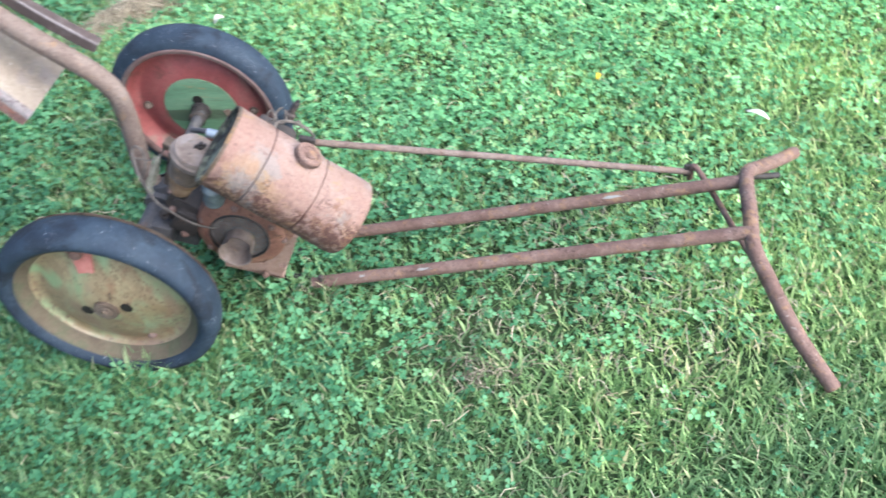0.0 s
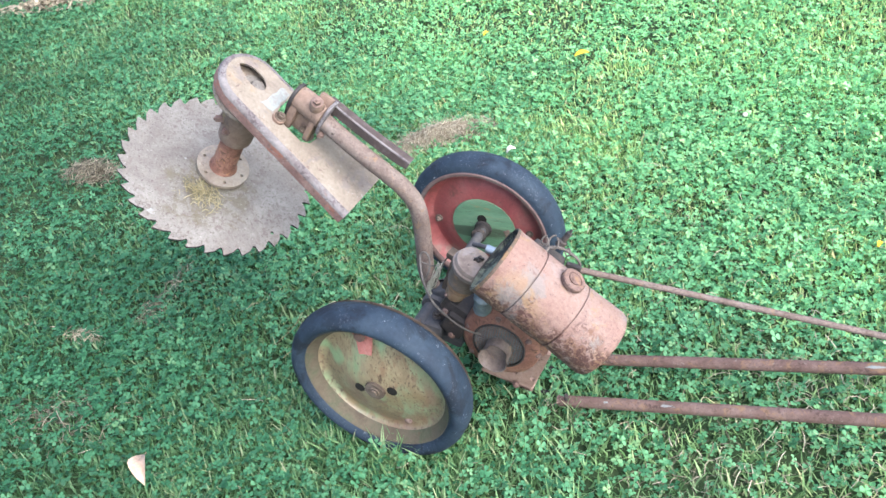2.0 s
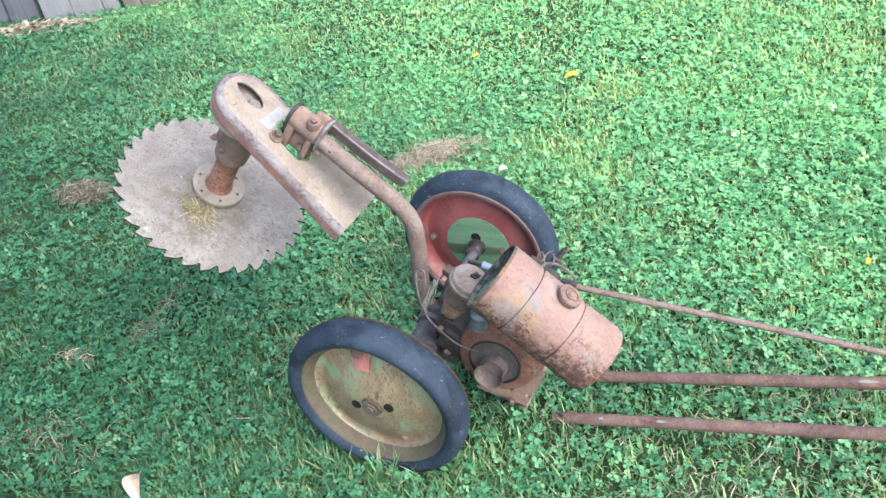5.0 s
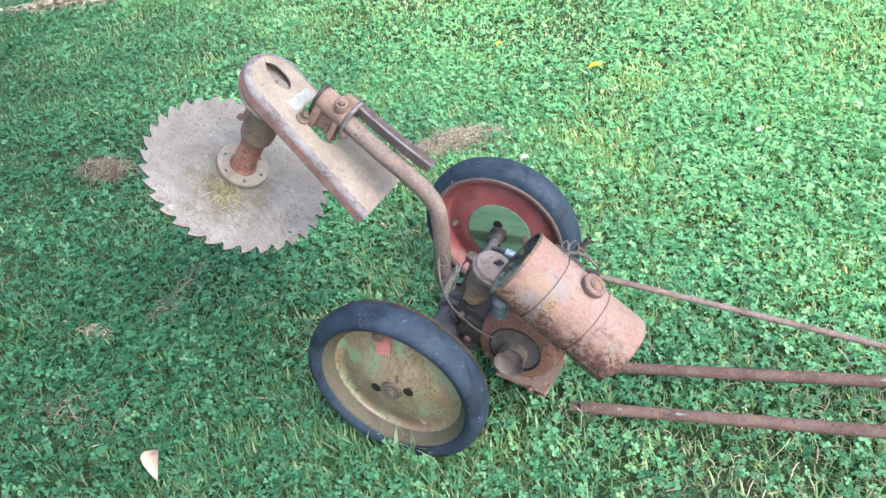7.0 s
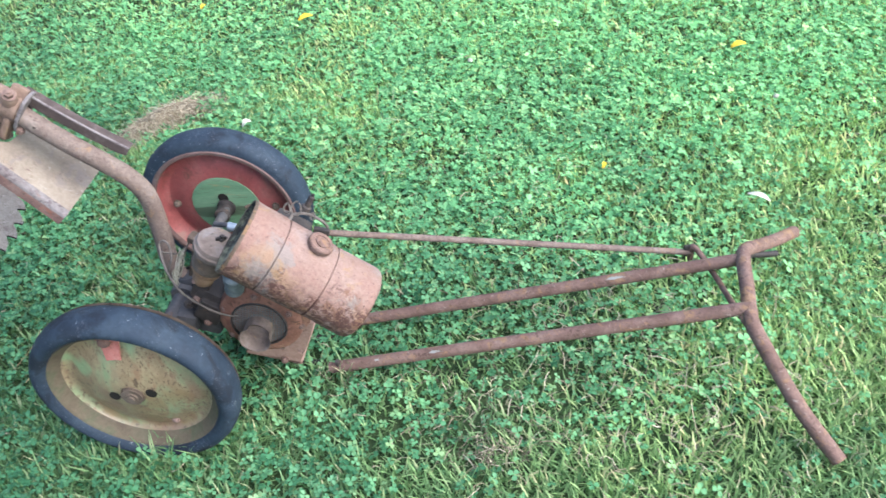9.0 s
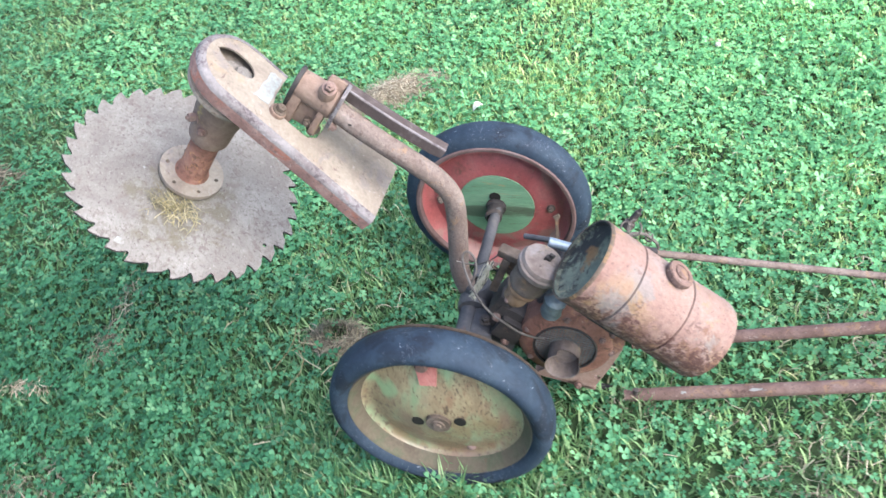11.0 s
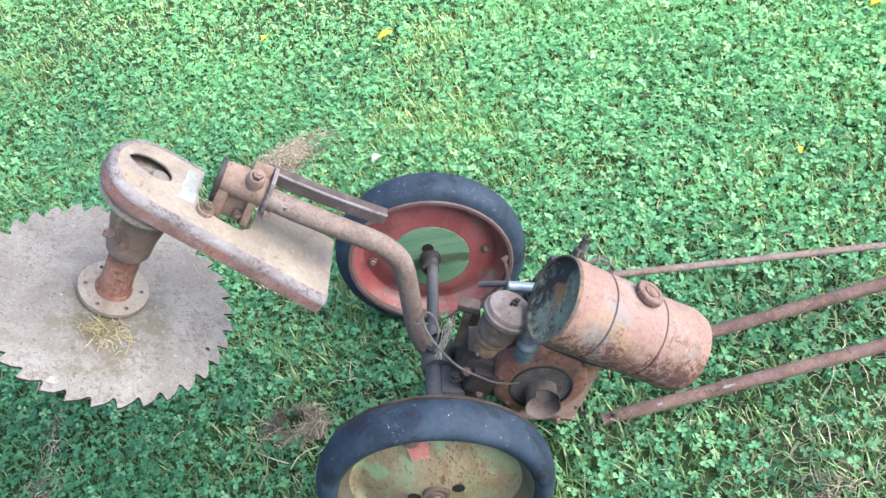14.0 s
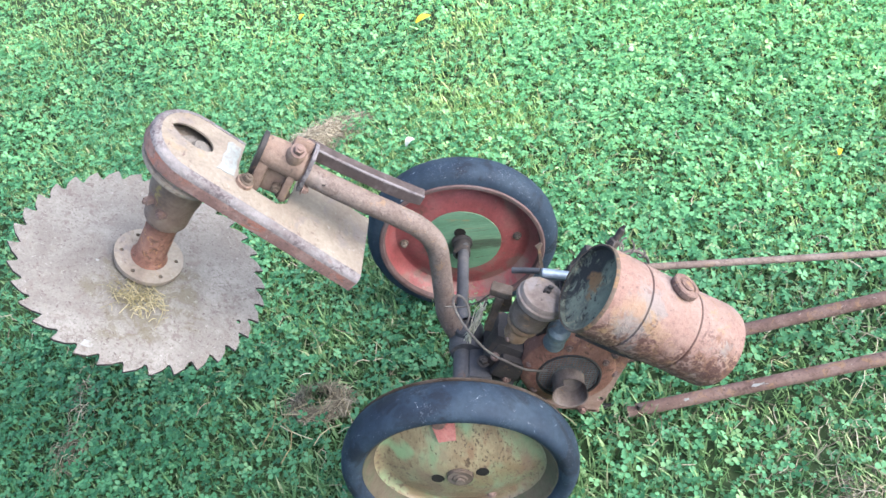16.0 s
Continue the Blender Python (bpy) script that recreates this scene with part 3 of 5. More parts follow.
def make_frame():
    # gooseneck pipe up to the saw head
    path = smooth_path([(-0.178, 0.0, 0.617), (-0.145, -0.005, 0.589), (-0.098, -0.009, 0.551), (-0.05, -0.010, 0.512), (-0.020, -0.006, 0.479), (-0.003, 0.002, 0.436),
                        (-0.005, 0.010, 0.380), (-0.011, 0.012, 0.320), (-0.016, 0.012, 0.262), (-0.008, 0.012, 0.217), (0.010, 0.011, 0.185), (0.03, 0.008, 0.17)], 6)
    neck = part("neck_pipe", sweep(path, 0.0178, 22), M_NECK, saw, "rusty bent gooseneck pipe", smooth=50)
    part("hole", lathe([(0.0035, 0), (0.0035, 0.0008), (0, 0.0008)], basis((-0.143, -0.0198, 0.597), (0.25, -0.78, 0.57)), 12), M_BLACK, neck)
    # casting that clamps the pipe to the axle, and the gear case behind it
    bm = lathe([(0.0, -0.16), (0.0150, -0.16), (0.0165, -0.155), (0.0165, 0.03), (0.0, 0.03)], basis((0.002, -0.035, 0.195), YV), 22)
    block((0.042, 0.075, 0.045), pose(0.030, -0.055, 0.182, 0, 14, 0), 0.009, bm)
    block((0.075, 0.085, 0.05), pose(0.055, -0.03, 0.168, 0, 20, 0), 0.010, bm)
    lathe([(0.0, -0.03), (0.027, -0.03), (0.030, -0.022), (0.030, 0.022), (0.027, 0.03), (0.0, 0.03)], basis((0.008, 0.0, 0.196), YV), 24, bm)
    lathe([(0.024, -0.02), (0.026, -0.01), (0.026, 0.02), (0.022, 0.028), (0.017, 0.03)], basis((0.018, 0.005, 0.205), (-0.1, 0, 1)), 22, bm)
    case = part("axle_bracket", bm, M_BLUE, saw, "blue-grey cast bracket on the axle", smooth=35)
    part("bolt", hex_bolt(basis((0.044, -0.075, 0.222), (0.2, -0.2, 1)), 0.008, 0.008), M_DARK, case)
    part("bolt", hex_bolt(basis((0.03, -0.115, 0.196), (0.1, -1, 0.4)), 0.008, 0.008), M_DARK, case)
    bm = block((0.085, 0.085, 0.065), pose(0.092, -0.038, 0.218, 0, 36, 0), 0.014)
    block((0.06, 0.075, 0.045), pose(0.085, -0.030, 0.178, 0, 36, 0), 0.012, bm)
    block((0.05, 0.018, 0.05), pose(0.086, -0.084, 0.212, 0, 36, 0), 0.006, bm)
    block((0.03, 0.03, 0.05), pose(0.075, -0.06, 0.255, 0, 36, 0), 0.006, bm)
    case = part("gear_case", bm, M_DARK, saw, "oily dark cast iron gear case", smooth=35)
    for x, y, z in ((0.066, -0.08, 0.238), (0.124, -0.09, 0.226), (0.078, -0.09, 0.19)):
        part("bolt", hex_bolt(basis((x, y, z), (-0.3, -1, 0.4)), 0.006, 0.006), M_RUST, case)


make_frame()

# saw head: the guard's plane runs down towards the wheels
HEAD = radians(51)
HU = Vector((math.cos(HEAD), 0, -math.sin(HEAD)))
HN = Vector((math.sin(HEAD), 0, math.cos(HEAD)))
HO = Vector((-0.118, -0.006, 0.446))
HEAD_M = Matrix((HU, YV, HN)).transposed().to_4x4()
HEAD_M.translation = HO


def make_guard():
    end_u, r, mid = -0.310, 0.0725, 0.003
    path = [(0.0, -0.073), (-0.10, -0.0715), (-0.2, -0.0705)]
    path += [(end_u - r * math.cos(a), mid - r * math.sin(a)) for a in [radians(90 - 15 * i) for i in range(13)]]
    path += [(-0.28, 0.0755), (-0.243, 0.0755)]
    # the rolled edge: offsets inwards and heights
    prof = [(0.0125, 0.0006), (0.0075, 0.0), (0.0040, -0.0018), (0.0014, -0.0055), (0.0, -0.0105), (0.0005, -0.031), (0.0035, -0.031), (0.0035, -0.012), (0.006, -0.007), (0.0125, -0.0032)]
    normals = []
    for i, p in enumerate(path):
        a, b = Vector(path[max(i - 1, 0)]), Vector(path[min(i + 1, len(path) - 1)])
        d = (b - a).normalized()
        normals.append(Vector((-d.y, d.x)) * -1)
    centre = Vector((-0.25, 0))
    bm = bmesh.new()
    strips = []
    for p, n in zip(path, normals):
        p = Vector(p)
        if (centre - p).dot(n) < 0 and abs(p.x) > 0.22:
            n = -n
        if abs(p.x) <= 0.22:
            n = Vector((0, 1 if p.y < 0 else -1))
        strips.append([bm.verts.new((*(p + n * o), h)) for o, h in prof])
    for a, b in zip(strips, strips[1:]):
        for i in range(len(prof) - 1):
            bm.faces.new((a[i], a[i + 1], b[i + 1], b[i]))
    for s in (strips[0], strips[-1]):
        bm.faces.new(s)
    bmesh.ops.transform(bm, matrix=HEAD_M, verts=bm.verts)
    guard = part("belt_guard", bm, M_SKIRT, saw, "rust-bloomed steel guard with a rounded end", smooth=45)
    guard.data.materials.append(M_EDGE)
    back = HEAD_M.inverted()
    for f in guard.data.polygons:
        if (back @ f.center).z > -0.0085:
            f.material_index = 1
    outline = []
    for p, n in zip(path, normals):
        p = Vector(p)
        if (centre - p).dot(n) < 0 and abs(p.x) > 0.22:
            n = -n
        if abs(p.x) <= 0.22:
            n = Vector((0, 1 if p.y < 0 else -1))
        outline.append(tuple(p + n * 0.0123))
    # the cut-out that the gear head sits in, then the lower apron
    outline += [(-0.243, 0.045), (-0.2425, 0.01), (-0.238, -0.009), (-0.222, -0.018), (-0.195, -0.020), (-0.165, -0.019), (-0.151, -0.005),
                (-0.147, 0.03), (-0.143, 0.073), (-0.06, 0.076), (0.0, 0.077)]
    slot = [tuple(p.xy) for p in smooth_path([(x, y, 0) for x, y in ((-0.356, 0.013), (-0.347, 0.024), (-0.328, 0.032), (-0.303, 0.030), (-0.289, 0.018), (-0.289, 0.003), (-0.309, -0.006), (-0.336, -0.002), (-0.354, 0.008))], 3)]
    part("top_plate", slab(outline, [slot], 0.0035, HEAD_M), M_GUARD, guard, "dusty top plate with an oval slot")
    part("sticker", slab([(-0.274, -0.024), (-0.267, -0.019), (-0.259, -0.021), (-0.2448, -0.018), (-0.2448, 0.004), (-0.2475, 0.018), (-0.2460, 0.034), (-0.2480, 0.052), (-0.256, 0.050), (-0.263, 0.053), (-0.270, 0.046), (-0.268, 0.028), (-0.271, 0.012), (-0.2685, -0.006)], [], 0.0006, HEAD_M @ pose(0, 0, 0.0008)),
         M_WHITE, guard, "white weathered label patch")
    part("bolt_boss", lathe([(0.014, -0.002), (0.0135, 0.006), (0.011, 0.008), (0.0, 0.008)], HEAD_M @ pose(-0.227, -0.020, 0.0), 18), M_HEAD, guard, smooth=40)
    part("bolt", hex_bolt(HEAD_M @ pose(-0.227, -0.020, 0.0075, 0, 0, 15), 0.0080, 0.008), M_CAN, guard)
    part("pulley", lathe([(0.0, -0.022), (0.030, -0.022), (0.034, -0.026), (0.060, -0.026), (0.063, -0.022), (0.0645, -0.026), (0.0645, -0.044), (0.0, -0.046)], HEAD_M @ pose(-0.306, 0.005, 0), 40), M_GUARD, guard,
         "dusty belt pulley under the slot", smooth=35)
    part("pulley_nut", lathe([(0.0, 0.004), (0.014, 0.002), (0.018, -0.006), (0.034, -0.010), (0.036, -0.016), (0, -0.016)], HEAD_M @ pose(-0.300, 0.014, -0.012), 24), M_BLADE, guard,
         "dusty domed spindle end", smooth=35)
    return guard


make_guard()


def make_head():
    axis = Vector((0.79, -0.02, -0.61)).normalized()
    m = basis((-0.227, 0.007, 0.660), axis, HN)
    bm = lathe([(0.0, 0.0), (0.020, 0.0), (0.0238, 0.004), (0.0248, 0.012), (0.0250, 0.046), (0.0262, 0.052), (0.0268, 0.068), (0.021, 0.073), (0.018, 0.076)], m, 28, wobble=0.02)
    for z, w in ((0.012, 0.018), (0.058, 0.013)):
        block((0.060, 0.042, w), m @ pose(-0.036, 0.002, z), 0.005, bm)
    block((0.062, 0.030, 0.054), m @ pose(-0.036, -0.006, 0.036), 0.004, bm)
    toward = m.to_3x3() @ Vector((0.85, 0.5, 0.0))
    lathe([(0.0, 0.0), (0.019, 0.0), (0.0150, 0.016), (0.0135, 0.032), (0.011, 0.035), (0.0, 0.035)], basis(m @ Vector((0.006, 0.004, 0.050)), toward, HU), 22, bm)
    block((0.030, 0.016, 0.032), m @ pose(0.026, -0.006, 0.056, 0, 0, -20), 0.007, bm)
    head = part("gear_head", bm, M_HEAD, saw, "rust-brown cast gear head", smooth=35)
    part("cap", slab([tuple(p.xy) for p in smooth_path([(x, y, 0) for x, y in ((0.027, 0.0), (0.021, 0.018), (0.0, 0.026), (-0.026, 0.022), (-0.050, 0.012), (-0.052, -0.010), (-0.026, -0.021), (0.0, -0.026), (0.021, -0.018), (0.027, 0.0))], 3)][:-1], [], 0.008,
                     m @ pose(0, 0, 0.005), 0.0018), M_DARK, head, "dark end plate of the gear head", smooth=35)
    clamp = slab([(0.040, -0.010), (0.041, 0.008), (0.034, 0.022), (0.012, 0.029), (-0.018, 0.029), (-0.036, 0.018), (-0.040, -0.012), (-0.02, -0.028), (0.014, -0.028), (0.034, -0.020)],
                 [ring2d(0.0185, 20)], 0.0065, m @ pose(0, 0, 0.079), 0.0015)
    part("clamp", clamp, M_EDGE, head, "worn grey pipe clamp flange", smooth=35)
    part("bolt", hex_bolt(basis(m @ Vector((0.0365, 0.0215, 0.050)), toward, HU), 0.0082, 0.010), M_RUST, head)
    part("bolt", hex_bolt(m @ pose(-0.028, 0.018, 0.080), 0.007, 0.007), M_RUST, head)
    for x, z in ((-0.050, 0.045), (-0.062, 0.058)):
        part("bolt", hex_bolt(m @ pose(x, 0.004, z, -90, 0, 0), 0.0085, 0.012), M_CAN, head)

    # flat bar that stands along the far side of the pipe
    a, b = Vector((-0.158, 0.009, 0.650)), Vector((-0.003, 0.006, 0.526))
    bm = bmesh.new()
    rows = []
    for i in range(11):
        t = i / 10
        p = a.lerp(b, t) + Vector((0, 0, -0.004 * math.sin(math.pi * t)))
        d = (b - a).normalized()
        up = d.cross(YV).normalized() * -1
        if up.z < 0:
            up = -up
        low = -0.019 if i < 10 else -0.016
        rows.append([bm.verts.new(p + up * h + YV * s) for h, s in ((0.0, 0.0), (0.0, 0.022), (-0.005, 0.022), (-0.005, 0.005), (low, 0.005), (low, 0.0))])
    for r, s in zip(rows, rows[1:]):
        for i in range(6):
            bm.faces.new((r[i], r[(i + 1) % 6], s[(i + 1) % 6], s[i]))
    for r in (rows[0], rows[-1]):
        bm.faces.new(r)
    bar = part("angle_bar", bm, M_BOARD, saw, "flaking dark red angle iron beside the pipe")
    up = (b - a).cross(YV).normalized()
    up = up if up.z > 0 else -up
    part("top_edge", sweep([a.lerp(b, i / 10) + Vector((0, 0, -0.004 * math.sin(math.pi * i / 10))) + up * -0.0004 + YV * 0.0025 for i in range(11)], 0.0026, 8), M_EDGE, bar, "lighter grey strip along the top edge", smooth=50)


make_head()

BLADE_O = Vector((-0.513, 0.022, 0.443))
BLADE_N = Vector((0.626, -0.062, 0.777)).normalized()
BLADE_M = basis(BLADE_O, BLADE_N, (1, 0, 0))
HUB_M = basis(BLADE_O + Vector((0, 0.011, 0)), BLADE_N, (1, 0, 0))


def make_blade():
    n, pts = 34, []
    for i in range(n):
        for f, r in ((0.0, 0.2158), (0.12, 0.2148), (0.5, 0.2085), (0.70, 0.2025), (0.82, 0.1985), (0.92, 0.1985), (0.97, 0.203)):
            a = math.tau * (i + f) / n
            r += random.uniform(-0.0012, 0.0012)
            pts.append((r * math.cos(a), r * math.sin(a)))
    blade = part("saw_blade", slab(pts, [ring2d(0.013, 20), ring2d(0.004, 10, 0.178, -0.052)], 0.0048, BLADE_M @ pose(0, 0, 0.0016)), M_BLADE, saw,
                 "dusty rusted circular saw blade with hooked teeth")
    blade.data.materials.append(M_DARK)
    for f in blade.data.polygons:
        if abs(f.normal.dot(BLADE_N)) < 0.5:
            f.material_index = 1
    for px, py, pr in ((-0.045, -0.184, 0.008), (-0.075, -0.02, 0.0025), (-0.02, 0.135, 0.003)):
        rim = [(px + pr * (1 + 0.3 * math.sin(3 * a + px * 90)) * math.cos(a), py + pr * (1 + 0.25 * math.cos(2 * a)) * math.sin(a)) for a in [math.tau * i / 14 for i in range(14)]]
        part("splash", slab(rim, [], 0.0006, BLADE_M @ pose(0, 0, 0.0022)), M_WHITE, blade, "chalky white dropping")
    holes = [ring2d(0.0038, 10, 0.046 * math.cos(radians(a)), 0.046 * math.sin(radians(a))) for a in range(8, 368, 60)]
    part("flange", slab(ring2d(0.0585, 44), holes + [ring2d(0.02, 20)], 0.0085, HUB_M @ pose(0, 0, 0.0195), 0.0), M_GUARD, blade, "drilled round clamping flange")
    body = part("spindle", lathe([(0.048, 0.002), (0.048, 0.0115), (0.034, 0.012), (0.031, 0.0205), (0.0280, 0.0235), (0.0262, 0.028), (0.0258, 0.135)],
                                 HUB_M, 32, wobble=0.01), M_SHROUD, saw, "rusty red spindle tube", smooth=35)
    part("bearing_housing", lathe([(0.0255, 0.124), (0.0335, 0.125), (0.0362, 0.130), (0.0372, 0.150), (0.0385, 0.170), (0.0425, 0.188), (0.0445, 0.210), (0.0455, 0.232), (0.0, 0.236)], HUB_M, 36, wobble=0.015), M_HEAD, body,
         "tapered rust-brown bearing housing", smooth=35)
    m = basis(HO + HU * -0.308 + HN * -0.072 + YV * 0.003, HN, HU)
    bm = lathe([(0.0, 0.002), (0.044, 0.002), (0.050, 0.006), (0.052, 0.016), (0.063, 0.018), (0.0665, 0.021), (0.0665, 0.027), (0.060, 0.030), (0.0, 0.031)], m, 36)
    block((0.12, 0.03, 0.02), HEAD_M @ pose(-0.215, -0.03, -0.040), 0.005, bm)
    part("pulley_housing", bm, M_GUARD, body, "dusty pulley collar under the guard", smooth=35)
    part("bolt", hex_bolt(basis(Vector((-0.420, -0.007, 0.602)), (-0.66, -0.68, 0.3)), 0.008, 0.012), M_RUST, body)
    part("bolt", hex_bolt(basis(Vector((-0.414, -0.015, 0.578)), (-0.2, -0.95, 0.1)), 0.007, 0.008), M_RUST, body)


make_blade()

TANK_A, TANK_B = Vector((0.232, -0.1541, 0.4495)), Vector((0.4115, -0.1470, 0.2888))
TANK_M = basis(TANK_A, TANK_B - TANK_A, UP)


def make_engine():
    k = (TANK_B - TANK_A).length
    prof = [(0.0, 0.018), (0.060, 0.017), (0.0648, 0.014), (0.0655, -0.001), (0.0685, -0.0015), (0.0690, 0.003), (0.0682, 0.008), (0.0680, 0.056), (0.0674, 0.0608), (0.0645, 0.0618),
            (0.0645, 0.0638), (0.0676, 0.0648), (0.0674, 0.110), (0.0672, 0.150), (0.0660, 0.1545), (0.0635, 0.1555), (0.0635, 0.1575), (0.0660, 0.1585),
            (0.0674, k - 0.014), (0.0668, k - 0.005), (0.0645, k + 0.002), (0.0595, k + 0.006), (0.0, k + 0.009)]
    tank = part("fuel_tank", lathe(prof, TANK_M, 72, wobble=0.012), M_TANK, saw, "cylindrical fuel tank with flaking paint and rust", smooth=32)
    part("end_plate", lathe([(0.0, 0.009), (0.028, 0.0095), (0.033, 0.0075), (0.058, 0.0065), (0.0630, 0.0045), (0.0642, -0.0025), (0.0656, -0.0025), (0.0646, 0.0155), (0, 0.016)], TANK_M, 48, wobble=0.012), M_TANK_END, tank,
         "dark end plate with peeling teal paint", smooth=30)
    part("rim_band", lathe([(0.0658, -0.003), (0.0676, -0.0035), (0.0688, -0.001), (0.0690, 0.002), (0.0684, 0.003), (0.0665, 0.002)], TANK_M, 60, wobble=0.012), M_CAN, tank, "worn grey-brown rolled rim of the tank end", smooth=40)
    cap_m = TANK_M @ pose(0.0650, -0.001, 0.119, 0, 90, 0)
    part("filler_cap", lathe([(0.0175, -0.006), (0.0175, 0.003), (0.0215, 0.0035), (0.0225, 0.006), (0.0225, 0.0125), (0.0205, 0.0145), (0.0145, 0.0145), (0.0135, 0.0125),
                              (0.011, 0.0125), (0.0105, 0.015), (0.0, 0.0155)], cap_m, 32), M_PIPE, tank, "rusty screw filler cap", smooth=30)

    # blower shroud, its screen and the rope-start cup, axis towards -y
    sm = basis((0.184, -0.062, 0.192), (0.02, -1, 0), UP)
    shroud = part("blower_shroud", lathe([(0.0, -0.03), (0.078, -0.03), (0.083, -0.022), (0.084, 0.012), (0.081, 0.026), (0.072, 0.034), (0.063, 0.0375), (0.0565, 0.039),
                                          (0.0535, 0.037), (0.0525, 0.028), (0.0, 0.026)], sm, 56, wobble=0.01), M_SHROUD, saw, "round rusted red blower shroud", smooth=35)
    wire = bmesh.new()
    step = 0.0054
    for turn in (0, 90):
        for i in range(-9, 10):
            d = i * step
            if abs(d) < 0.0505:
                h = math.sqrt(0.0515 ** 2 - d * d)
                mm = sm @ pose(0, 0, 0.0355 + (0.0006 if turn else 0), 0, 0, turn + 20)
                sweep([mm @ Vector((d, -h, 0)), mm @ Vector((d, h, 0))], 0.0008, 4, wire)
    tagged(part("screen", wire, M_MESH, shroud, "dark woven wire screen"), kind="stuff")
    part("screen_ring", lathe([(0.0560, 0.0385), (0.0540, 0.0405), (0.0515, 0.0400), (0.0510, 0.0365)], sm, 48), M_DARK, shroud, smooth=40)
    cup = lathe([(0.0, 0.026), (0.026, 0.028), (0.0275, 0.034), (0.0265, 0.045), (0.0275, 0.058), (0.0295, 0.072), (0.0305, 0.0735), (0.0285, 0.073), (0.0255, 0.058),
                 (0.0235, 0.044), (0.0, 0.043)], sm @ pose(-0.008, -0.004, 0), 40, wobble=0.02)
    gone = [f for f in cup.faces if f.calc_center_median().y < -0.122 and (f.calc_center_median() - Vector((0.198, -0.13, 0.206))).length < 0.022]
    bmesh.ops.delete(cup, geom=gone, context="FACES")
    part("starter_cup", cup, M_LID, shroud, "broken rusty rope-start cup", smooth=35)
    for ang in (-35, 30, 150):
        c = sm @ pose(0, 0, 0, 0, 0, ang) @ pose(0.067, 0, 0.035)
        part("bolt", hex_bolt(c, 0.005, 0.004), M_RUST, shroud)
    # scroll wing of the shroud under the tank, with its flange
    scroll = [(0.0, 0.078), (0.03, 0.083), (0.068, 0.077), (0.084, 0.048), (0.076, 0.014), (0.058, -0.010), (0.045, -0.025), (0.0, -0.02)]
    wing = part("shroud_wing", slab([tuple(p.xy) for p in smooth_path([(x, y, 0) for x, y in scroll], 3)], [], 0.045,
                Matrix.Translation((0.184, -0.086, 0.192)) @ Matrix((BACK, UP, -YV)).transposed().to_4x4(), 0.002), M_SHROUD, saw, "rusted shroud scroll under the tank", smooth=35)
    for u, v in ((0.074, 0.03), (0.05, 0.07)):
        part("bolt", hex_bolt(basis(Vector((0.184, -0.086, 0.192)) + BACK * u + UP * v, -YV), 0.005, 0.005), M_RUST, wing)
    part("tank_strap", sweep([Vector((0.205, -0.105, 0.300)), Vector((0.262, -0.122, 0.268)), Vector((0.30, -0.13, 0.252))], 0.003, 6), M_DARK, wing)
    plan = [(0.115, 0.085), (0.142, 0.075), (0.216, 0.048), (0.247, 0.107), (0.272, 0.163), (0.240, 0.162), (0.222, 0.125), (0.19, 0.09), (0.14, 0.105)]
    base = slab(plan, [ring2d(0.0055, 10, 0.226, 0.085)], 0.007, Matrix(((1, 0, 0, 0.008), (0, 0, -1, -0.070), (0, 1, 0, 0), (0, 0, 0, 1))), 0.0012)
    block((0.115, 0.13, 0.008), pose(0.175, -0.005, 0.068, 0, 17, 0), 0.002, base)
    base = part("engine_base", base, M_PINK, saw, "pale rust-stained engine base plate")
    part("bolt", hex_bolt(basis((0.200, -0.077, 0.070), (0, -1, 0)), 0.006, 0.006), M_RUST, base)

    # cylinder and head fins behind the tank
    bm = block((0.11, 0.12, 0.10), pose(0.185, -0.01, 0.235, 0, 36, 0), 0.012)
    block((0.07, 0.08, 0.09), pose(0.235, 0.0, 0.30, 0, 36, 0), 0.01, bm)
    engine = part("engine_block", bm, M_DARK, saw, "oily dark engine block", smooth=35)
    for i in range(6):
        c = Vector((0.198, -0.012, 0.262)) + UP * (0.016 * i)
        fin = slab(ring2d(0.052, 28, sx=0.9), [], 0.004, basis(c, UP, BACK), 0.0008)
        part("cooling_fin", fin, M_DARK, engine)
    part("cylinder_head", block((0.07, 0.075, 0.022), basis(Vector((0.198, -0.012, 0.262)) + UP * 0.106, UP, BACK), 0.006), M_DARK, engine, smooth=35)
    part("spark_plug", lathe([(0.010, 0), (0.010, 0.012), (0.006, 0.014), (0.006, 0.035), (0.003, 0.037), (0.003, 0.042), (0, 0.043)],
                             basis(Vector((0.21, 0.03, 0.262)) + UP * 0.12, UP + 0.2 * YV), 12), M_DARK, engine)

    # air cleaner can, leaning with the engine
    am = basis((0.1065, -0.1012, 0.307), (0.54, -0.04, 0.84), BACK)
    can = part("air_cleaner", lathe([(0.024, 0.040), (0.0285, 0.043), (0.0315, 0.048), (0.032, 0.060), (0.0325, 0.076), (0.029, 0.081), (0.029, 0.089)], am, 36, wobble=0.01), M_CAN, saw, "dusty rust-stained air cleaner can", smooth=32)
    part("bowl", lathe([(0.0, -0.012), (0.006, -0.012), (0.0066, -0.006), (0.015, -0.003), (0.0195, 0.004), (0.0205, 0.014), (0.0190, 0.022), (0.0215, 0.026), (0.0265, 0.031), (0.0275, 0.036),
                        (0.0255, 0.041), (0.0, 0.042)], am, 32, wobble=0.015), M_BOWL, can, "orange-brown rusted bowl", smooth=32)
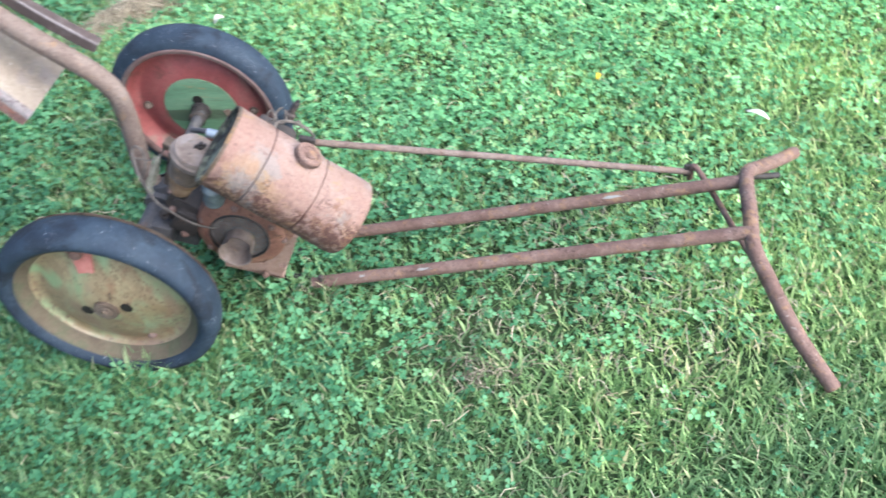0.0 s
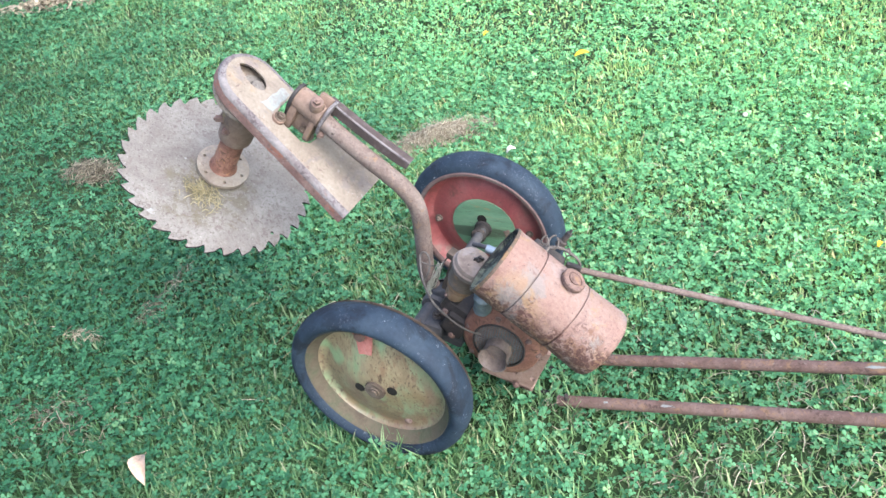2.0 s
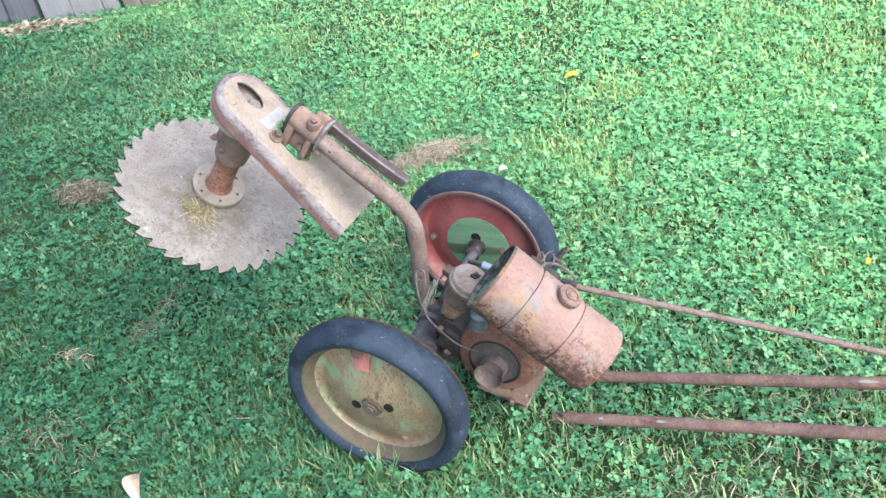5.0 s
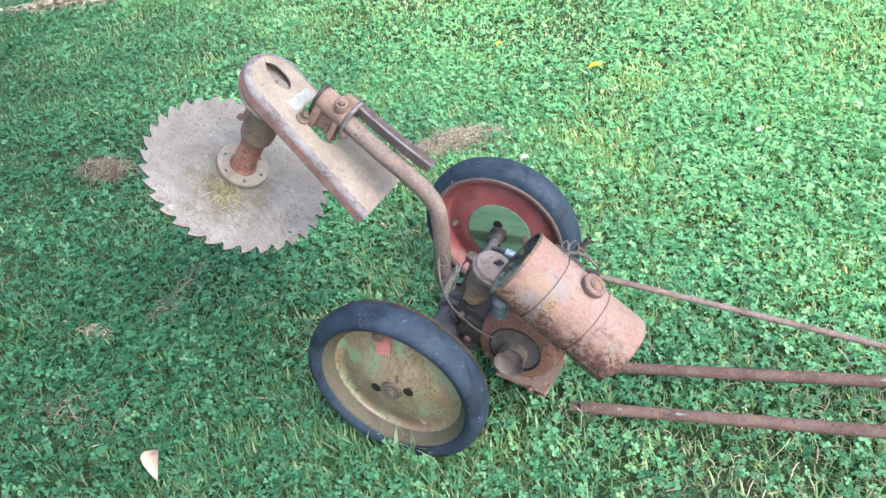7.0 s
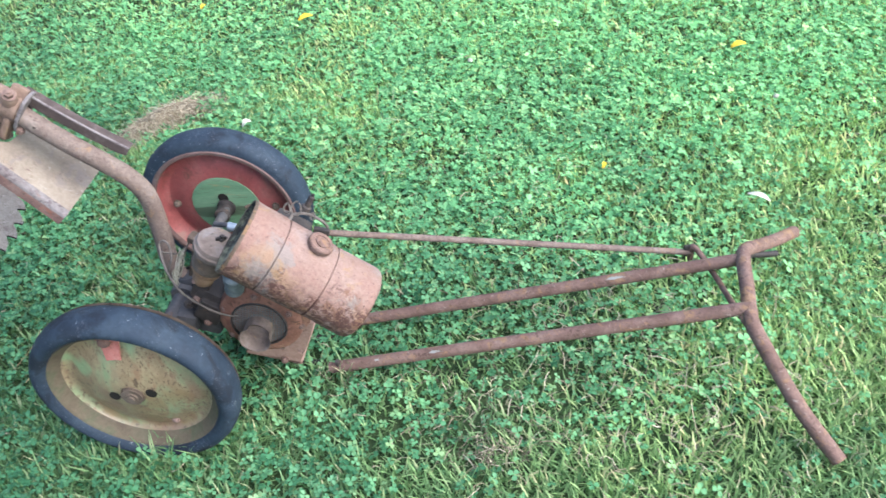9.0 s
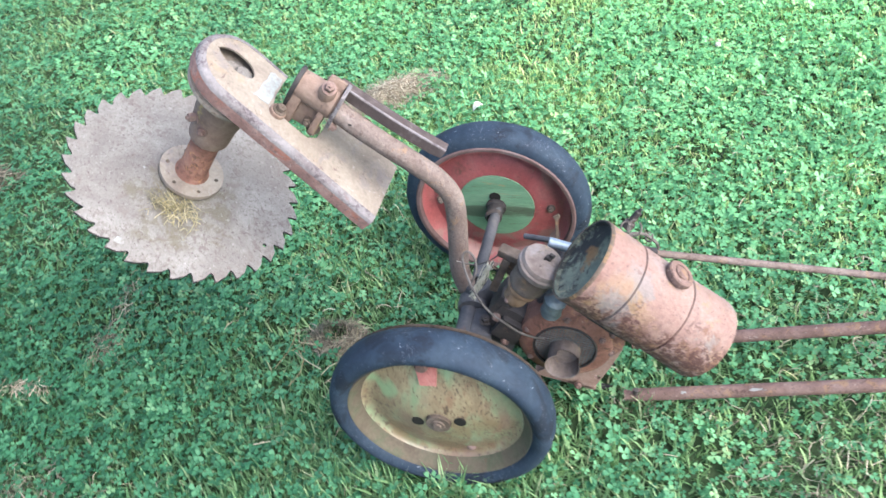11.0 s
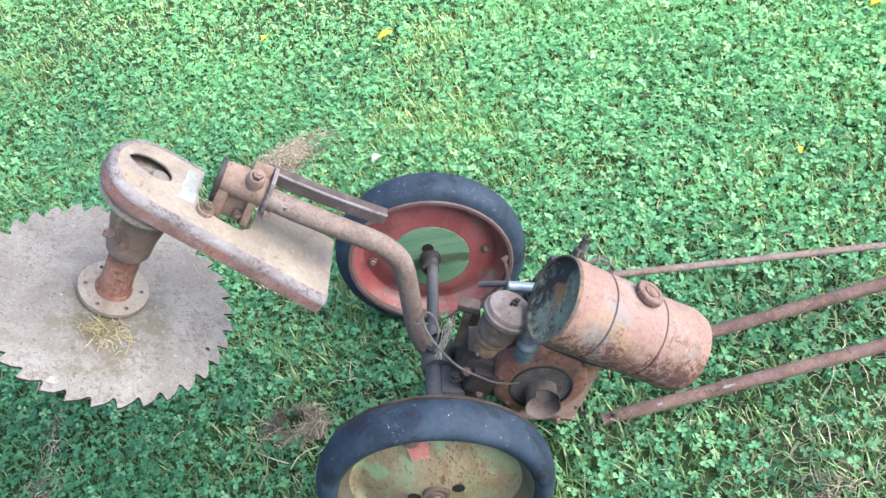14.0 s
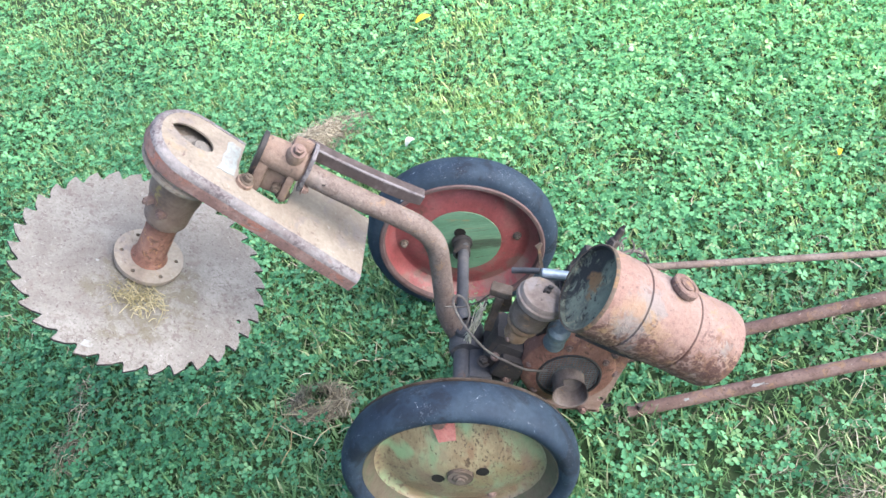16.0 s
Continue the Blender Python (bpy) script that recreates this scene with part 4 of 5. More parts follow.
    part("lid", lathe([(0.029, 0.0865), (0.0375, 0.0875), (0.0395, 0.091), (0.0395, 0.098), (0.0372, 0.1005), (0.0368, 0.104), (0.0350, 0.1085), (0.026, 0.110), (0.021, 0.1125), (0.010, 0.1135), (0.0, 0.114)], am, 36),
         M_LID, can, "tan round lid", smooth=32)
    nut = lathe([(0.006, 0.112), (0.006, 0.118), (0.0035, 0.120), (0.0035, 0.125), (0, 0.1255)], am @ pose(0.003, 0.004, 0), 8)
    block((0.020, 0.004, 0.008), am @ pose(0.003, 0.004, 0.117, 0, 0, 40), 0.0015, nut)
    part("wing_nut", nut, M_DARK, can)
    part("drain_bolt", hex_bolt(am @ pose(-0.012, -0.012, 0.004, 120, 0, 0), 0.004, 0.004), M_RUST, can)

    # intake elbow, fuel line and small arms
    em = basis((0.168, -0.112, 0.292), (0.014, -0.012, 0.045))
    elbow = part("intake_elbow", lathe([(0.0, 0.0), (0.017, 0.0), (0.018, 0.004), (0.0165, 0.010), (0.0165, 0.032), (0.0185, 0.036), (0.0185, 0.046), (0.012, 0.052), (0.0, 0.053)], em, 22), M_STUB, saw,
                 "blue-grey intake stub with chipped paint", smooth=35)
    part("bolt", hex_bolt(em @ pose(0.02, -0.012, 0.012, 60, 0, 0), 0.005, 0.006), M_CAN, elbow)
    part("fuel_pipe", sweep([(0.163, -0.048, 0.389), (0.214, -0.048, 0.372)], 0.0085, 16), M_ZINC, saw, "dull zinc pipe stub", smooth=40)
    part("throttle_bar", sweep([(0.114, -0.004, 0.361), (0.160, -0.02, 0.368)], 0.005, 10, hollow=0.004), M_BLUE, saw, smooth=40)
    lever = slab([(-0.0035, 0.0), (0.0035, 0.0), (0.0025, 0.048), (0.0075, 0.056), (0.004, 0.060), (-0.0065, 0.057), (-0.0025, 0.048)], [], 0.0025,
                 basis((0.160, 0.05, 0.300), (0.4, -1, 0.1), (1, 0, 0)) @ pose(0, 0, 0, 0, 0, 0), 0.0004)
    part("throttle_lever", lever, M_CAN, saw)
    bm = block((0.036, 0.022, 0.016), pose(0.094, -0.045, 0.357, 0, 20, -12), 0.004)
    block((0.014, 0.012, 0.08), pose(0.075, -0.050, 0.312, 0, 24, 0), 0.003, bm)
    block((0.020, 0.010, 0.05), pose(0.098, -0.040, 0.330, 0, 10, 0), 0.003, bm)
    part("linkage_arm", bm, M_CAN, saw, "grey pressed-steel linkage arm")
    part("control_cable", sweep(smooth_path([(0.150, -0.103, 0.215), (0.134, -0.106, 0.221), (0.113, -0.115, 0.240), (0.090, -0.118, 0.264), (0.060, -0.110, 0.287), (0.035, -0.088, 0.310), (0.018, -0.062, 0.326), (0.012, -0.045, 0.345), (0.020, -0.04, 0.352), (0.032, -0.046, 0.345), (0.036, -0.06, 0.325), (0.024, -0.07, 0.30)], 6), 0.0021, 8),
         M_WIRE, saw, "old bare control cable")
    part("tie_wire", sweep(smooth_path([(-0.010, -0.02, 0.31), (0.02, -0.016, 0.300), (0.05, -0.03, 0.322), (0.075, -0.045, 0.352)], 5), 0.0014, 6), M_WIRE, saw, "frayed tie wire round the neck")
    part("tie_wire", sweep(smooth_path([(0.028, -0.05, 0.27), (0.045, -0.052, 0.30), (0.066, -0.05, 0.342)], 5), 0.0025, 6), M_WIRE, saw)
    # frayed pale cord round the neck's foot
    for i in range(16):
        pts = [Vector(p) + Vector((random.uniform(-0.006, 0.006), random.uniform(-0.008, 0.004), random.uniform(-0.006, 0.008))) for p in ((0.022, -0.056, 0.262), (0.035, -0.058, 0.288), (0.050, -0.056, 0.318), (0.062, -0.054, 0.340))]
        part("cord_strand", sweep(smooth_path(pts, 4), 0.0008, 5), M_CORD, saw)
    part("tank_wire", sweep(smooth_path([(0.225, -0.115, 0.305), (0.262, -0.118, 0.272), (0.30, -0.13, 0.262), (0.345, -0.15, 0.245)], 5), 0.0016, 6), M_WIRE, saw)
    # loose wires and fittings at the far side of the tank
    for cx, cy, cz, cr in ((0.300, -0.040, 0.418, 0.013), (0.286, -0.046, 0.424, 0.009), (0.322, -0.03, 0.392, 0.007)):
        lm = basis((cx, cy, cz), (-0.1, -0.75, 0.6))
        part("wire_loop", sweep([lm @ Vector((cr * math.cos(q), 0.85 * cr * math.sin(q), 0.002 * q)) for q in [0.4 * k for k in range(15)]], 0.0016, 6), M_WIRE, saw)
    part("wire_tail", sweep(smooth_path([(0.288, -0.07, 0.405), (0.292, -0.05, 0.412), (0.312, -0.035, 0.402), (0.330, -0.018, 0.372), (0.335, -0.012, 0.352)], 5), 0.0028, 6), M_WIRE, saw)
    part("rod_bracket", block((0.03, 0.012, 0.016), pose(0.318, -0.006, 0.338, 0, 20, 10), 0.003), M_DARK, saw)


make_engine()


def make_handles():
    s, n = Vector((0.283, -0.060, 0.028)), Vector((1.081, -0.070, 0.197))
    d = Vector((0.004, 0.131, 0.0))
    for off in (Vector(), d):
        pipe = part("handle_pipe", sweep([(s + off).lerp(n + off, i / 24) for i in range(25)], 0.0120, 18), M_PIPE, saw,
                    "long straight rusty handle pipe", smooth=50)
        marks = ((0.285, 0.03), (0.13, 0.010)) if not off.length else ((0.722, 0.055),)
        for t, length in marks:
            c = (s + off).lerp(n + off, t)
            chip = slab([(-length / 2, -0.0015), (-0.2 * length, -0.0034), (0.1 * length, -0.0016), (length / 2, -0.0022), (0.4 * length, 0.002), (0.1 * length, 0.0012), (-0.3 * length, 0.0026)], [], 0.0008,
                        basis(c + Vector((-0.1, -0.55, 0.82)).normalized() * 0.0122, (-0.15, -0.5, 0.85), (1, 0, 0.2)))
            part("paint_mark", chip, M_WHITE, pipe, "chipped white paint mark")
    ends = smooth_path([(1.212, -0.271, 0.035), (1.152, -0.204, 0.095), (1.102, -0.125, 0.158), (1.085, -0.095, 0.182), (1.082, -0.068, 0.194), (1.084, -0.02, 0.202), (1.086, 0.03, 0.202), (1.090, 0.070, 0.200),
                        (1.101, 0.098, 0.190), (1.125, 0.128, 0.172), (1.176, 0.210, 0.118), (1.232, 0.285, 0.078)], 5)
    part("handlebar", sweep(ends, 0.0134, 18, hollow=0.012), M_PIPE, saw, "bent rusty pipe handlebar with swept grips", smooth=50)
    rod = part("control_rod", sweep([Vector((0.322, 0.0, 0.331)).lerp(Vector((1.0, 0.122, 0.165)), i / 20) for i in range(21)], 0.0062, 12), M_NECK, saw, "thin rusty control rod", smooth=50)
    part("rod_crank", sweep(smooth_path([(1.001, 0.122, 0.148), (1.003, 0.122, 0.176), (1.012, 0.114, 0.178), (1.040, 0.06, 0.160), (1.068, -0.02, 0.150), (1.094, -0.08, 0.140)], 4), 0.0058, 10), M_PIPE, rod, smooth=50)
    part("rod_fork", block((0.02, 0.006, 0.026), pose(0.998, 0.122, 0.17, 0, 0, 10), 0.0015), M_DARK, rod)
    lever = part("grip_lever", sweep(smooth_path([(1.094, 0.095, 0.184), (1.118, 0.108, 0.168), (1.145, 0.122, 0.156), (1.165, 0.132, 0.150)], 5), 0.006, 8), M_DARK, saw, "dark bent grip lever", smooth=50)
    part("bolt", hex_bolt(basis((1.102, 0.09, 0.180), (0.3, -0.2, 1)), 0.006, 0.006), M_DARK, lever)
    part("stand_post", sweep([(0.300, -0.062, 0.012), (0.301, -0.064, 0.035), (0.303, -0.067, 0.055)], 0.0045, 10), M_DARK, saw, "rusty upright post under the tank", smooth=50)
    # low rails from the gear case to the handle pipes
    for side in (-0.03, 0.04):
        part("frame_rail", sweep(smooth_path([(0.085, side, 0.150), (0.14, side, 0.075), (0.19, side, 0.03), (0.225, side, 0.012), (0.26, side, 0.006)], 5), 0.008, 12), M_DARK, saw, smooth=50)


make_handles()


# ---- lawn ----
def stuff(name, verts, faces_flat, sizes, mat, label, category):
    me = bpy.data.meshes.new(name)
    starts = np.concatenate([[0], np.cumsum(sizes)[:-1]]).astype(np.int32)
    me.vertices.add(len(verts))
    me.vertices.foreach_set("co", verts.astype(np.float32).ravel())
    me.loops.add(len(faces_flat))
    me.loops.foreach_set("vertex_index", faces_flat.astype(np.int32))
    me.polygons.add(len(sizes))
    me.polygons.foreach_set("loop_start", starts)
    me.update(calc_edges=True)
    me.validate()
    me.materials.append(mat)
    return tagged(new(name, me), label, category, kind="stuff")


rng = np.random.default_rng(7)


def value_noise(x, y, scale, seed):
    """Smooth random field from a lattice, between 0 and 1."""
    lattice = np.random.default_rng(seed).random((64, 64))
    u, v = x * scale + 1000, y * scale + 1000
    i, j = np.floor(u).astype(int), np.floor(v).astype(int)
    f, g = u - i, v - j
    f, g = f * f * (3 - 2 * f), g * g * (3 - 2 * g)
    i, j, k, l = i % 64, j % 64, (i + 1) % 64, (j + 1) % 64
    return (lattice[i, j] * (1 - f) + lattice[k, j] * f) * (1 - g) + (lattice[i, l] * (1 - f) + lattice[k, l] * f) * g


def scatter(count, box):
    x0, y0, x1, y1 = box
    return rng.uniform(x0, x1, count), rng.uniform(y0, y1, count)


NEAR, FAR = (-1.25, -0.75, 1.75, 1.45), (-4.6, -1.05, 2.6, 3.4)


def depth_in(x, y):
    """How far a place lies inside the thick part of the lawn, round the saw and before the camera; its border wanders."""
    d = np.minimum(np.minimum(x - FAR[0], FAR[2] - x), np.minimum(y - FAR[1], FAR[3] - y))
    d = np.minimum(d, np.minimum((y + 0.45 * (x + 1.2) + 1.25) * 0.9, (y - 0.25 * (-x - 1.2) + 0.95) * 0.97))
    return d + 0.5 * value_noise(x, y, 1.3, 21) - 0.25


def thick(x, y):
    return rng.random(len(x)) < np.clip(depth_in(x, y) / 0.5 + 0.2, 0, 1)


def nearness(x, y):
    """1 in the closely planted part of the lawn, 0 beyond it, with a soft wandering border."""
    d = np.minimum(np.minimum(x - NEAR[0], NEAR[2] - x), np.minimum(y - NEAR[1], NEAR[3] - y))
    return np.clip((d + 0.4 * value_noise(x, y, 1.7, 31) - 0.2) / 0.4 + 0.5, 0, 1)


def lawn_points(near_density, far_density):
    """Places over the lawn, thick near the saw and thinner further off; also how far each lies outside the near part."""
    n = int(near_density * (NEAR[2] - NEAR[0] + 0.6) * (NEAR[3] - NEAR[1] + 0.6))
    x, y = scatter(n, (NEAR[0] - 0.3, NEAR[1] - 0.3, NEAR[2] + 0.3, NEAR[3] + 0.3))
    keep = rng.random(n) < nearness(x, y)
    x, y = x[keep], y[keep]
    m = int(far_density * (FAR[2] - FAR[0] + 0.6) * (FAR[3] - FAR[1] + 0.6))
    fx, fy = scatter(m, (FAR[0] - 0.3, FAR[1] - 0.3, FAR[2] + 0.3, FAR[3] + 0.3))
    keep = thick(fx, fy) & (rng.random(m) >= nearness(fx, fy))
    far = np.concatenate([np.zeros(len(x), bool), np.ones(keep.sum(), bool)])
    return np.concatenate([x, fx[keep]]), np.concatenate([y, fy[keep]]), far


# bare or thatchy spots: x, y, radius, strength; the first three thin the lawn under the saw, baring dark soil to deepen
# its shade
BARE = ((-0.12, 0.0, 0.28, 0.35), (0.12, 0.10, 0.28, 0.40), (-0.05, 0.25, 0.2, 0.3), (0.60, -0.16, 0.17, 0.75), (0.62, -0.24, 0.12, 0.7), (-0.84, 0.03, 0.10, 0.6), (-0.95, -0.17, 0.08, 0.6), (-0.31, 0.03, 0.07, 0.9),
        (-0.48, 0.96, 0.16, 0.8), (-1.58, 0.53, 0.12, 0.8), (-0.85, -0.42, 0.16, 0.5), (1.0, -0.25, 0.12, 0.45))


def bareness(x, y):
    b = np.zeros_like(x)
    for cx, cy, r, s in BARE:
        b = np.maximum(b, s * np.exp(-((x - cx) ** 2 + (y - cy) ** 2) / (r * r)))
    return b


def unmown(x, y):
    """Longer growth close round the wheels and under the handle pipes' ends, where no mower reaches."""
    g = np.zeros_like(x)
    for cx, cy, rx, ry in ((0.0, -0.275, 0.20, 0.055), (0.0, 0.30, 0.20, 0.055), (0.27, -0.06, 0.10, 0.06)):
        g = np.maximum(g, np.exp(-((x - cx) / rx) ** 2 - ((y - cy) / ry) ** 2))
    return g


def make_blades():
    x, y, far = lawn_points(30000, 10500)
    patch = 0.65 * value_noise(x, y, 3.1, 3) + 0.35 * value_noise(x, y, 9.0, 4)
    grassy = np.clip((patch - 0.30) / 0.35, 0.5, 1.0) * (1 - 0.6 * bareness(x, y))
    grassy = np.maximum(grassy, np.clip((x - 0.1) * 0.5 - y * 0.9, 0, 0.95) * (1 - 0.5 * bareness(x, y)))
    keep = rng.random(len(x)) < grassy
    x, y, far, patch = x[keep], y[keep], far[keep], patch[keep]
    n = len(x)
    length = rng.uniform(0.022, 0.055, n) * (0.8 + 0.5 * patch) * np.where(far, 0.75, 0.92) * (1 + 0.6 * unmown(x, y))
    width = rng.uniform(0.0009, 0.0023, n) * np.where(rng.random(n) < 0.12, 1.5, 1.0) * np.where(far, 1.3, 1.0)
    head = rng.uniform(0, math.tau, n)
    lean = rng.uniform(0.05, 1.0, n)
    curl = rng.uniform(0.1, 0.9, n)
    dx, dy = np.cos(head), np.sin(head)
    sx, sy = -dy, dx
    verts = np.zeros((n, 5, 3))
    for k, (t, w) in enumerate(((0, 1.0), (0, -1.0), (0.5, 1.0), (0.5, -1.0), (1.0, 0.0))):
        out = length * t * np.sin(lean + 0.5 * curl * t)
        up = length * t * np.cos(np.minimum(lean + 0.5 * curl * t, 1.5))
        verts[:, k, 0] = x + dx * out + sx * width * w
        verts[:, k, 1] = y + dy * out + sy * width * w
        verts[:, k, 2] = up - 0.002
    base = 5 * np.arange(n)[:, None]
    faces = np.concatenate([base + np.array([[0, 1, 3, 2]]), base + np.array([[2, 3, 4]])], axis=1)
    sizes = np.tile([4, 3], n)
    stuff("lawn_grass", verts.reshape(-1, 3), faces.ravel(), sizes, M_BLADES, "short mown green lawn grass with some dry blades", "grass")


def make_clover():
    x, y, far = lawn_points(10400, 4700)
    patch = 0.6 * value_noise(x, y, 2.6, 11) + 0.4 * value_noise(x, y, 7.0, 12)
    thick = np.clip((patch - 0.22) / 0.3, 0.42, 1.0) * (1 - 0.8 * bareness(x, y)) * (1 - np.clip((x - 0.1) * 0.45 - (y - 0.35) * 0.75, 0, 0.85))
    keep = rng.random(len(x)) < thick
    x, y, far = x[keep], y[keep], far[keep]
    n = len(x)
    size = rng.triangular(0.0038, 0.0076, 0.0126, n) * np.where(far, 1.1, 1.0)
    height = rng.uniform(0.010, 0.042, n)
    turn = rng.uniform(0, math.tau, n)
    tip_dir, tip = rng.uniform(0, math.tau, n), np.abs(rng.normal(0, 0.42, n)).clip(0, 1.1)
    # a leaflet: sides, shoulders and notch, folded a little along its middle
    leaf = np.array([(0.50, 0.44, 0.14), (0.92, 0.40, 0.12), (1.0, 0.0, 0.0), (0.92, -0.40, 0.12), (0.50, -0.44, 0.14)])
    verts = np.zeros((n, 16, 3))
    verts[:, 0, 0], verts[:, 0, 1], verts[:, 0, 2] = x, y, height
    for k in range(3):
        a = turn + k * math.tau / 3 + rng.uniform(-0.25, 0.25, n)
        droop = rng.uniform(-0.45, 0.35, n)
        lx = leaf[None, :, 0] * size[:, None]
        ly = leaf[None, :, 1] * size[:, None]
        lz = leaf[None, :, 2] * size[:, None] + lx * droop[:, None]
        px = lx * np.cos(a)[:, None] - ly * np.sin(a)[:, None]
        py = lx * np.sin(a)[:, None] + ly * np.cos(a)[:, None]
        at_k = slice(1 + 5 * k, 6 + 5 * k)
        verts[:, at_k, 0] = x[:, None] + px
        verts[:, at_k, 1] = y[:, None] + py
        verts[:, at_k, 2] = height[:, None] + lz + (px * np.cos(tip_dir)[:, None] + py * np.sin(tip_dir)[:, None]) * tip[:, None]
    base = 16 * np.arange(n)[:, None]
    faces = np.concatenate([base + np.array([[0, 3 + 5 * k, 2 + 5 * k, 1 + 5 * k, 0, 5 + 5 * k, 4 + 5 * k, 3 + 5 * k]]) for k in range(3)], axis=1)
    stuff("clover", verts.reshape(-1, 3), faces.ravel(), np.full(6 * n, 4), M_CLOVER, "dense green clover leaves growing through the lawn", "clover")


make_blades()
make_clover()


def make_outer_lawn():
    """Coarser tufts that carry the lawn on all round."""
    x, y = scatter(330000, (-9, -8, 9, 10))
    r = np.hypot(x + 0.3, y - 1.0)
    keep = ~thick(x, y) & (rng.random(len(x)) < np.clip((9.0 - r) / 4.5, 0.0, 1.0))
    x, y = x[keep], y[keep]
    n = len(x)
    length, width = rng.uniform(0.04, 0.08, n), rng.uniform(0.002, 0.006, n)
    head, lean = rng.uniform(0, math.tau, n), rng.uniform(0.3, 1.25, n)
    dx, dy = np.cos(head), np.sin(head)
    verts = np.zeros((n, 4, 3))
    for k, (t, w) in enumerate(((0, 0.5), (0.55, 1.0), (1.0, 0.0), (0.55, -1.0))):
        out, up = length * t * np.sin(lean), length * t * np.cos(lean)
        verts[:, k, 0], verts[:, k, 1], verts[:, k, 2] = x + dx * out - dy * width * w, y + dy * out + dx * width * w, up - 0.006
    stuff("lawn_grass", verts.reshape(-1, 3), np.arange(4 * n), np.full(n, 4), M_BLADES, "mown green lawn reaching out all round", "grass")


make_outer_lawn()


def wisps(name, count, centre, spread, mat, label, category, length=(0.03, 0.09), lift=0.03, width=0.0011, turn=0.0, nest=0.0, flat=0.3, base_z=0.012):
    """A heap of dry stalks as ribbons; nest bends them round the middle."""
    pts = rng.normal(0, 0.5, (count, 2)).clip(-1.1, 1.1)
    if nest:        # a hollow in the middle
        far_out = np.hypot(pts[:, 0], pts[:, 1])[:, None] + 1e-6
        pts = pts / far_out * (0.45 + 0.55 * far_out.clip(0, 1.1))
    pts = pts * np.array(spread)
    c, s = math.cos(turn), math.sin(turn)
    px, py = centre[0] + pts[:, 0] * c - pts[:, 1] * s, centre[1] + pts[:, 0] * s + pts[:, 1] * c
    r = np.hypot(pts[:, 0] / spread[0], pts[:, 1] / spread[1])
    z = base_z + lift * np.exp(-r * r * 1.6) * rng.random(count)
    around = np.arctan2(pts[:, 1], pts[:, 0]) + math.pi / 2 + turn
    head = np.where(rng.random(count) < nest, around + rng.normal(0, 0.4, count), rng.uniform(0, math.tau, count))
    ln = rng.uniform(*length, count)
    bend = rng.normal(0, 1.0, count)
    slope = rng.normal(0, flat, count)
    w = width * rng.uniform(0.6, 1.5, count)
    verts = np.zeros((count, 8, 3))
    for k in range(4):
        t = k / 3 - 0.5
        a = head + bend * t
        cx, cy = px + ln * t * np.cos(a), py + ln * t * np.sin(a)
        cz = z + slope * ln * t + 0.008 * np.cos(3 * t)
        for q, side in enumerate((1, -1)):
            verts[:, 2 * k + q, 0] = cx - side * w * np.sin(a)
            verts[:, 2 * k + q, 1] = cy + side * w * np.cos(a)
            verts[:, 2 * k + q, 2] = np.maximum(cz, 0.002) + (0.0006 if side > 0 else 0)
    base = 8 * np.arange(count)[:, None]
    faces = np.concatenate([base + np.array([[2 * k, 2 * k + 1, 2 * k + 3, 2 * k + 2]]) for k in range(3)], axis=1)
    ob = stuff(name, verts.reshape(-1, 3), faces.ravel(), np.full(3 * count, 4), mat, label, category)
    return ob


FINE = 0.00055
wisps("straw_heap", 3600, (-0.47, 0.965), (0.17, 0.05), M_STRAW, "long heap of dead straw lying on the lawn", "straw", lift=0.05, turn=0.80, width=FINE)
wisps("straw_heap", 1100, (-1.60, 0.535), (0.12, 0.05), M_NEST, "ragged tuft of dead straw on the grass", "straw", lift=0.06, turn=0.1, width=FINE)
wisps("grass_nest", 900, (-0.316, 0.030), (0.062, 0.042), M_NEST, "round nest of dry grass stalks on the lawn", "straw", lift=0.034, nest=1.0, length=(0.02, 0.065), width=0.0004, flat=0.12, base_z=0.022)
wisps("straw_tuft", 14, (-0.33, -0.03), (0.07, 0.04), M_HAY, "a few long pale stalks trailing from the nest", "straw", lift=0.015, length=(0.06, 0.13), width=0.0008, flat=0.1, base_z=0.045)
wisps("straw_tuft", 150, (-0.84, -0.035), (0.04, 0.05), M_NEST, "small tuft of dead straw", "straw", lift=0.012, length=(0.015, 0.05), width=0.0004, flat=0.12, base_z=0.020)
wisps("straw_tuft", 100, (-0.96, -0.172), (0.07, 0.022), M_STRAW, "small flat tuft of dead straw", "straw", lift=0.012, length=(0.015, 0.05), width=0.0004, flat=0.12, base_z=0.022)
wisps("straw_tuft", 50, (-0.86, 0.09), (0.025, 0.08), M_NEST, "thin strip of dead straw", "straw", lift=0.02, length=(0.02, 0.06), width=FINE, base_z=0.022)
wisps("straw_tuft", 30, (0.30, -0.075), (0.05, 0.04), M_NEST, "dry stalks caught under the engine", "straw", lift=0.01, length=(0.015, 0.035), width=FINE, base_z=0.02)
wisps("thatch", 120, (0.60, -0.17), (0.15, 0.10), M_NEST, "dead thatch showing through thin grass", "thatch", lift=0.012, length=(0.015, 0.04), width=FINE, base_z=0.016)
wisps("thatch", 80, (0.63, -0.26), (0.08, 0.04), M_NEST, "dead thatch showing through thin grass", "thatch", lift=0.015, length=(0.02, 0.045), width=FINE, base_z=0.018)
wisps("thatch", 180, (-0.80, -0.42), (0.15, 0.10), M_NEST, "dead thatch showing through thin grass", "thatch", lift=0.02, length=(0.02, 0.06), width=FINE, base_z=0.016)
